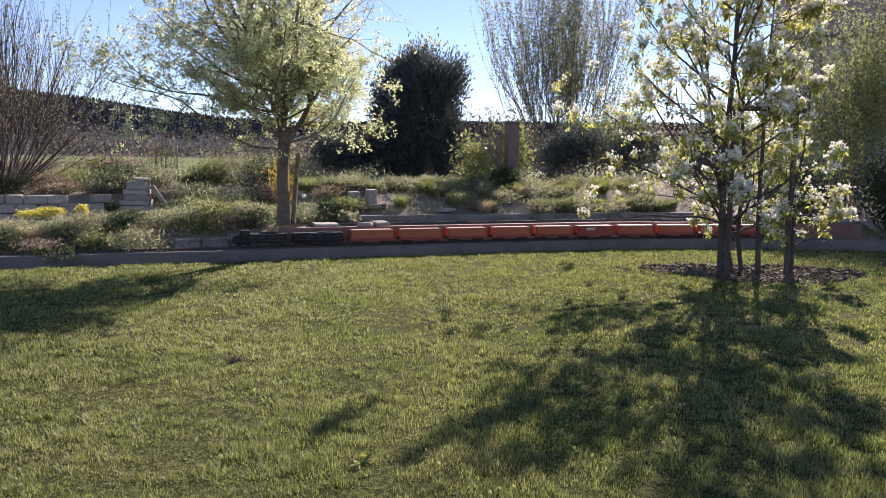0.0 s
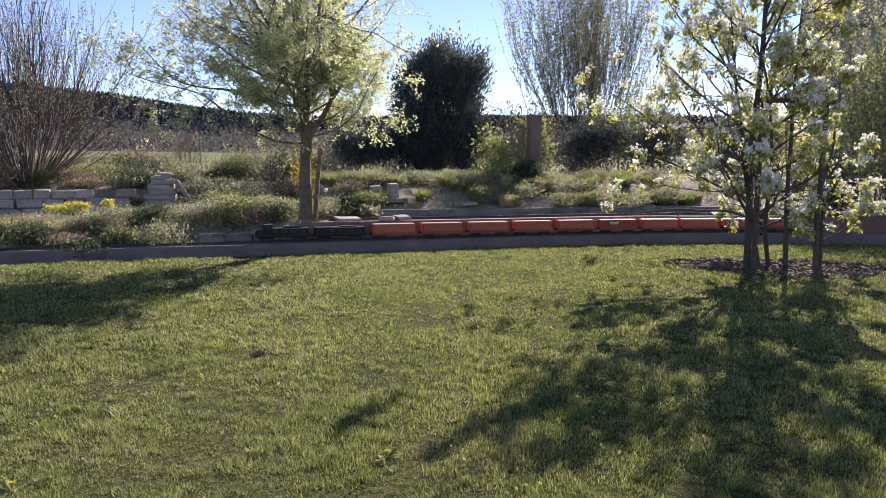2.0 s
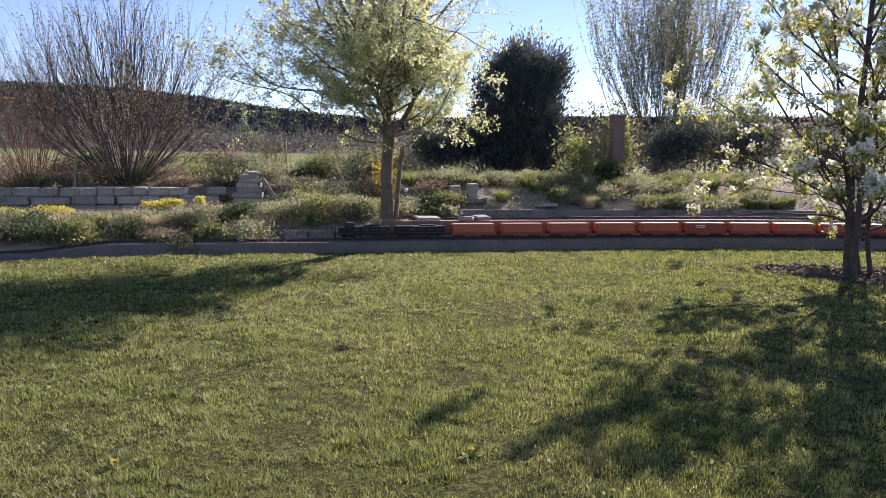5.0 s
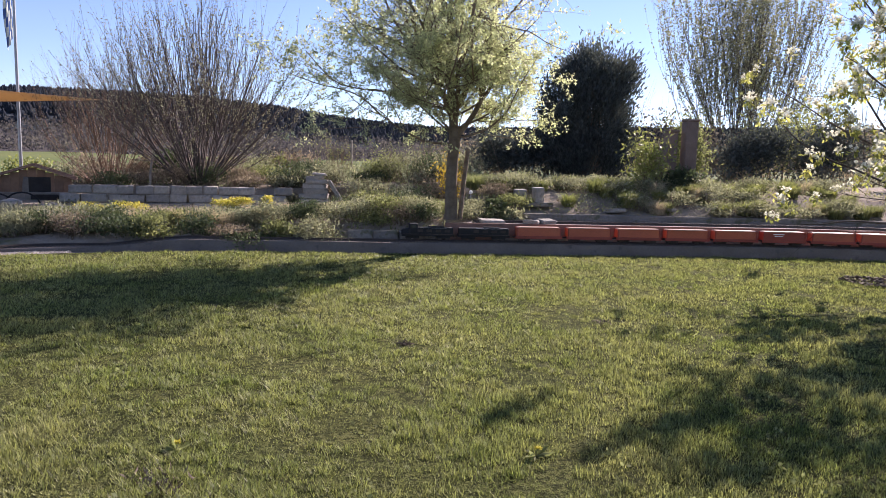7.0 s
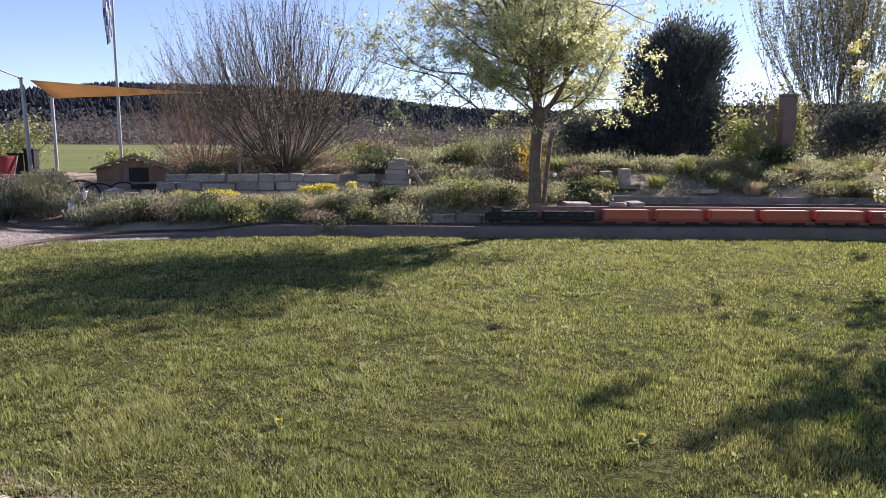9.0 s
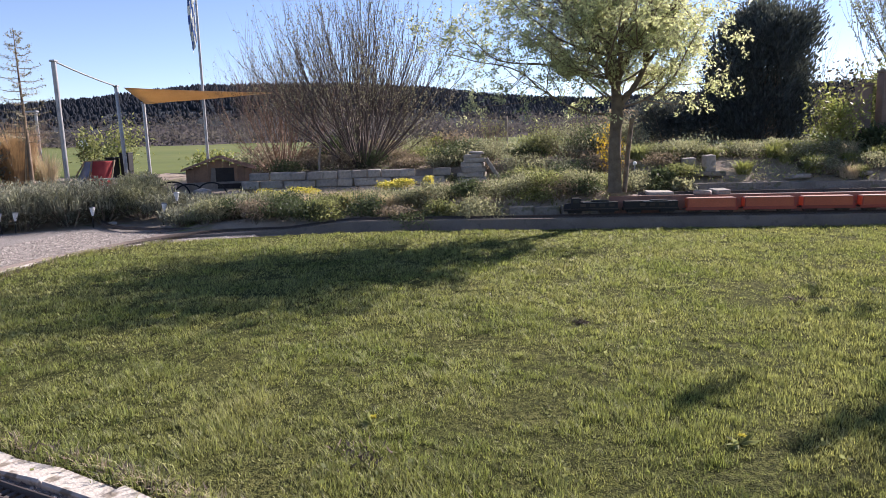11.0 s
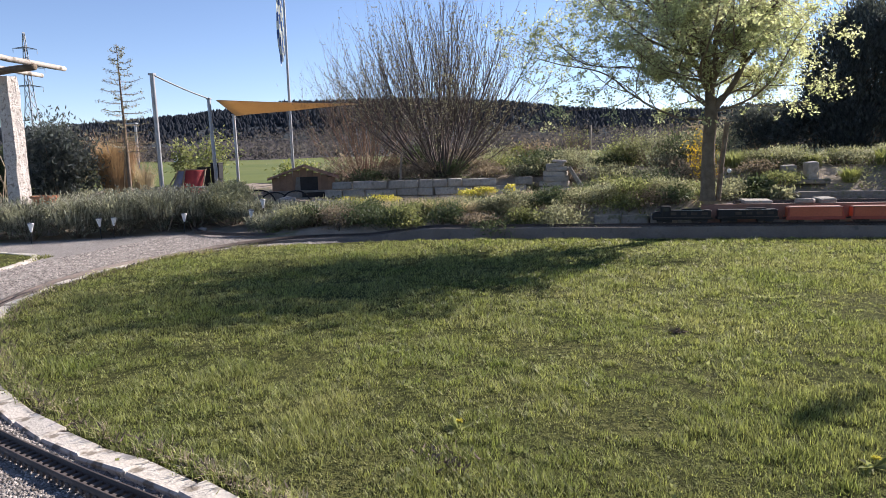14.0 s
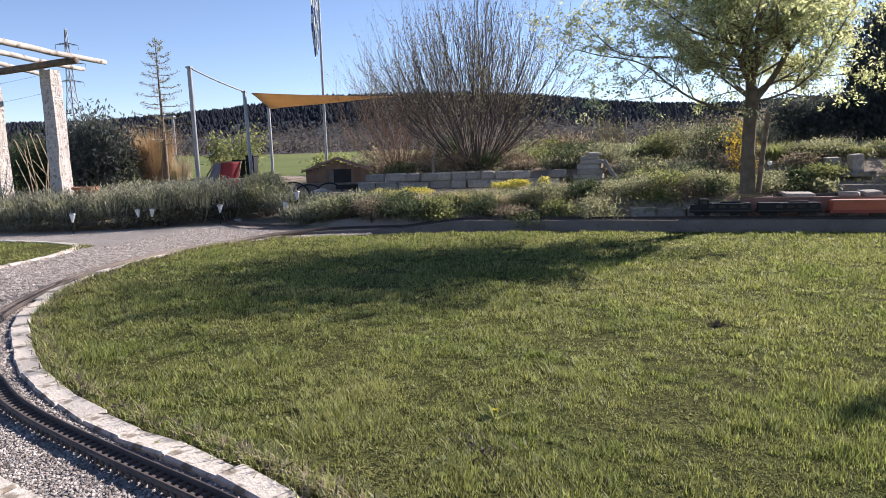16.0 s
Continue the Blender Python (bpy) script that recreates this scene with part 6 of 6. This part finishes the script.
# ---- seats and bins by the sail ----
def deck_chair(m, cloth, label):
    ob = top("deck_chair", (0, 0, 0), label, "deck chair", "seats by the sail")
    for s in (-1, 1):
        tubes("side_rail", [(np.array([(s * 0.27, -0.45, 0.02), (s * 0.27, 0.1, 0.35), (s * 0.27, 0.5, 0.85)]), np.full(3, 0.02))], M["wood"], ob, 6)
        tubes("rear_leg", [(np.array([(s * 0.25, 0.45, 0.0), (s * 0.25, 0.05, 0.42)]), np.full(2, 0.018))], M["wood"], ob, 6)
    part("crossbar", box((0.58, 0.03, 0.03), (0, 0.5, 0.85), bevel=0.006), M["wood"], ob)
    v, f = [], []
    q = smooth_curve([(-0.4, 0.16), (-0.1, 0.2), (0.2, 0.38), (0.5, 0.86)], 6)
    for y, z in q:
        v += [(-0.25, y, z), (0.25, y, z)]
    for i in range(len(q) - 1):
        f.append((2 * i, 2 * i + 1, 2 * i + 3, 2 * i + 2))
    seat = hang("seat", mesh_of("seat", v, f, cloth), ob)
    seat.modifiers.new("cloth", "SOLIDIFY").thickness = 0.012
    ob.matrix_basis = m
    return ob


deck_chair(pose(-10.95, 17.2, gz(-10.95, 17.2), 0, 0, 15) @ Matrix.Scale(1.05, 4), M["red_cloth"], "red cloth deck chair beside the shade sail")
deck_chair(pose(-11.7, 17.4, gz(-11.7, 17.4), 0, 0, -20), M["blue_cloth"], "grey-blue cloth deck chair beside the shade sail")
for k, (x, y, h) in enumerate([(-12.7, 20.8, 0.62), (-12.35, 21.0, 0.75)]):
    ob = top("litter_bin", (x, y, gz(x, y)), "dark upright garden bin", "bin", "dark bins")
    part("body", box((0.28, 0.28, h), (0, 0, h / 2), bevel=0.02, taper=1.08), M["black_paint"], ob)
    part("lid", box((0.33, 0.33, 0.05), (0, 0, h + 0.025), bevel=0.015), M["black_paint"], ob)
side_table = top("garden_table", (-10.45, 17.0, gz(-10.45, 17.0)), "low dark wooden garden table near the deck chairs", "table")
part("tabletop", box((0.7, 0.45, 0.04), (0, 0, 0.45), bevel=0.008), M["old_wood"], side_table)
for sx in (-1, 1):
    for sy in (-1, 1):
        part("leg", box((0.05, 0.05, 0.44), (sx * 0.3, sy * 0.18, 0.21)), M["old_wood"], side_table)
lamp_post = top("lamp_post", (-14.3, 19.7, gz(-14.3, 19.7)), "slim dark garden lamp post with flat head", "lamp post")
tubes("pole", [(np.array([(0, 0, -0.1), (0, 0, 2.1)]), np.full(2, 0.045))], M["steel"], lamp_post, 8)
part("head", box((0.5, 0.16, 0.06), (-0.18, 0, 2.12), bevel=0.02), M["steel"], lamp_post)
for k, (x, y, r) in enumerate([(-9.9, 15.8, 0.16), (-9.6, 15.6, 0.12), (-8.7, 13.95, 0.1), (-9.4, 16.6, 0.2), (-10.0, 16.4, 0.18), (-6.4, 16.8, 0.2), (-7.0, 16.6, 0.22), (-5.9, 17.2, 0.15), (-8.0, 16.9, 0.2)]):
    bm = bmesh.new()
    bmesh.ops.create_icosphere(bm, subdivisions=2, radius=r)
    for q in bm.verts:
        q.co = Vector((q.co.x * 1.25, q.co.y, q.co.z * 0.65)) + noise.noise_vector(q.co * 6 + Vector((k * 3, 0, 0))) * r * 0.35
    rock = part("rock", bm, M["limestone"])
    rock.location = (x, y, gz(x, y) + r * 0.2)
    tagged(rock, "rounded pale garden rock in the bed", "rock", "garden rocks")

# ---- lawn details ----
def dandelion(x, y, seed):
    ob = top("dandelion", (x, y, 0.01), "yellow dandelion flower with a leaf rosette", "dandelion", "dandelions")
    rng = np.random.default_rng(seed)
    a = rng.uniform(0, 6.283, 60)
    ways = np.stack([np.cos(a), np.sin(a), rng.uniform(0.0, 0.7, 60)], -1) * 2
    tagged(leaves("flower_head", rng, np.tile([[0.01, 0, 0.055]], (60, 1)), 0.022, M["yellow_flower"], ob, 0.35, 0.1, ways=ways), kind="stuff")
    tubes("stalk", [(np.array([(0, 0, 0), (0.004, 0, 0.03), (0.01, 0, 0.055)]), np.full(3, 0.0025))], M["green_leaf"], ob, 5)
    tagged(leaves("rosette", rng, np.tile([[0, 0, 0.01]], (14, 1)), 0.09, M["green_leaf"], ob, 0.25, 0.0, ways=ways[:14] * np.array([1, 1, 0.6])), kind="stuff")


for k, (x, y) in enumerate([(-0.93, 3.77), (4.0, 6.15), (5.52, 4.6), (8.2, 8.3), (1.08, 3.6)]):
    dandelion(x, y, 950 + k)
wrng = np.random.default_rng(97)
spots = np.stack([wrng.uniform(-6, 8, 240), wrng.uniform(2.6, 11.5, 240)], -1)
spots = spots[inside(LAWN, spots)]
pl = (spots[:, None] + wrng.normal(0, 0.07, (len(spots), 26, 2))).reshape(-1, 2)
pl = np.c_[pl, wrng.uniform(0.015, 0.045, len(pl))]
tagged(leaves("lawn_weeds", wrng, pl, 0.03, M["green_leaf"], None, 0.7, 0.4, "clover and small broad-leaved weeds in the lawn"), "clover and small broad-leaved weeds in the lawn", "weeds", kind="stuff")
for k, (x, y, r) in enumerate([(-0.95, 3.42, 0.13), (2.62, 6.9, 0.1), (0.47, 6.05, 0.05), (-0.85, 3.3, 0.1)]):
    pl = np.c_[np.array([x, y]) + wrng.normal(0, r * 0.5, (90, 2)), wrng.uniform(0.012, 0.03, 90)]
    tagged(leaves("dry_patch", wrng, pl, 0.05, M["mulch"], None, 0.2, 0.0), "bare patch with dead grass in the lawn", "bare patch", kind="stuff")
erng = np.random.default_rng(98)
edge = resample(inner, 0.02)
e2 = offset(edge, -0.17)[: len(edge)]
for mat_name, count, tall, tint_label in (("straw", 5200, 0.06, "short dry grass along the lawn edging"), ("grass", 9000, 0.085, "long uncut green grass along the lawn edging")):
    sel = erng.integers(0, len(e2), count)
    clump = field_noise(e2[sel][:, 0], e2[sel][:, 1], 4.0, 7)
    sel = sel[clump > (-0.2 if mat_name == "straw" else -0.5)]
    pl = np.c_[e2[sel] + erng.normal(0, 0.035 if mat_name == "straw" else 0.05, (len(sel), 2)), np.full(len(sel), 0.005)]
    tagged(blades("edge_grass", erng, pl, tall, 0.006, M[mat_name], None, 0.9), tint_label, "grass", kind="stuff")
sel = erng.integers(0, len(e2), 5200)
pl = np.c_[e2[sel] + erng.normal(0, 0.045, (5200, 2)), erng.uniform(0.014, 0.035, 5200)]
tagged(leaves("edge_thatch", erng, pl, 0.055, M["mulch"], None, 0.14, 0.0, spread=0.6), "brown dead thatch along the lawn edging", "thatch", kind="stuff")
tagged(tubes("marker_post", [(np.array([(-0.36, 22.2, gz(-0.36, 22.2) - 0.1), (-0.36, 22.2, 1.7), (-0.37, 22.2, 2.32)]), np.full(3, 0.03))], M["log"], None, 8), "thin pale marker post beyond the planted mound", "post")

# ---- board and hoops at the end of the bank ----
edge_board = top("edge_board", (-3.65, 12.95, 0.17), "weathered plank edging the bank beside the track", "board")
for k, (x, w) in enumerate([(-0.4, 0.78), (0.4, 0.8)]):
    part("plank", box((w, 0.035, 0.15), (x, 0.015 * k, 0.0), (0, 1.2 - 2 * k, 1.5 * k), bevel=0.006, jitter=0.004, seed=k), M["old_wood"], edge_board)
for x in (-0.7, 0.02, 0.72):
    part("peg", box((0.035, 0.035, 0.24), (x, 0.045, -0.03), bevel=0.006), M["old_wood"], edge_board)
for k, (x, y, w, h) in enumerate([(-9.0, 17.3, 0.42, 0.3), (-8.45, 17.1, 0.38, 0.26), (-7.9, 17.2, 0.36, 0.28)]):
    a = np.linspace(0, np.pi, 13)
    arc = np.stack([x + w * np.cos(a), y + 0.1 * np.cos(a), gz(x, y) - 0.05 + (h + 0.05) * np.sin(a)], -1)
    tagged(tubes("garden_hoop", [(arc, np.full(13, 0.02))], M["black_paint"], None, 7), "low dark bent hoop in the bed before the shed", "hoop", "dark hoops")
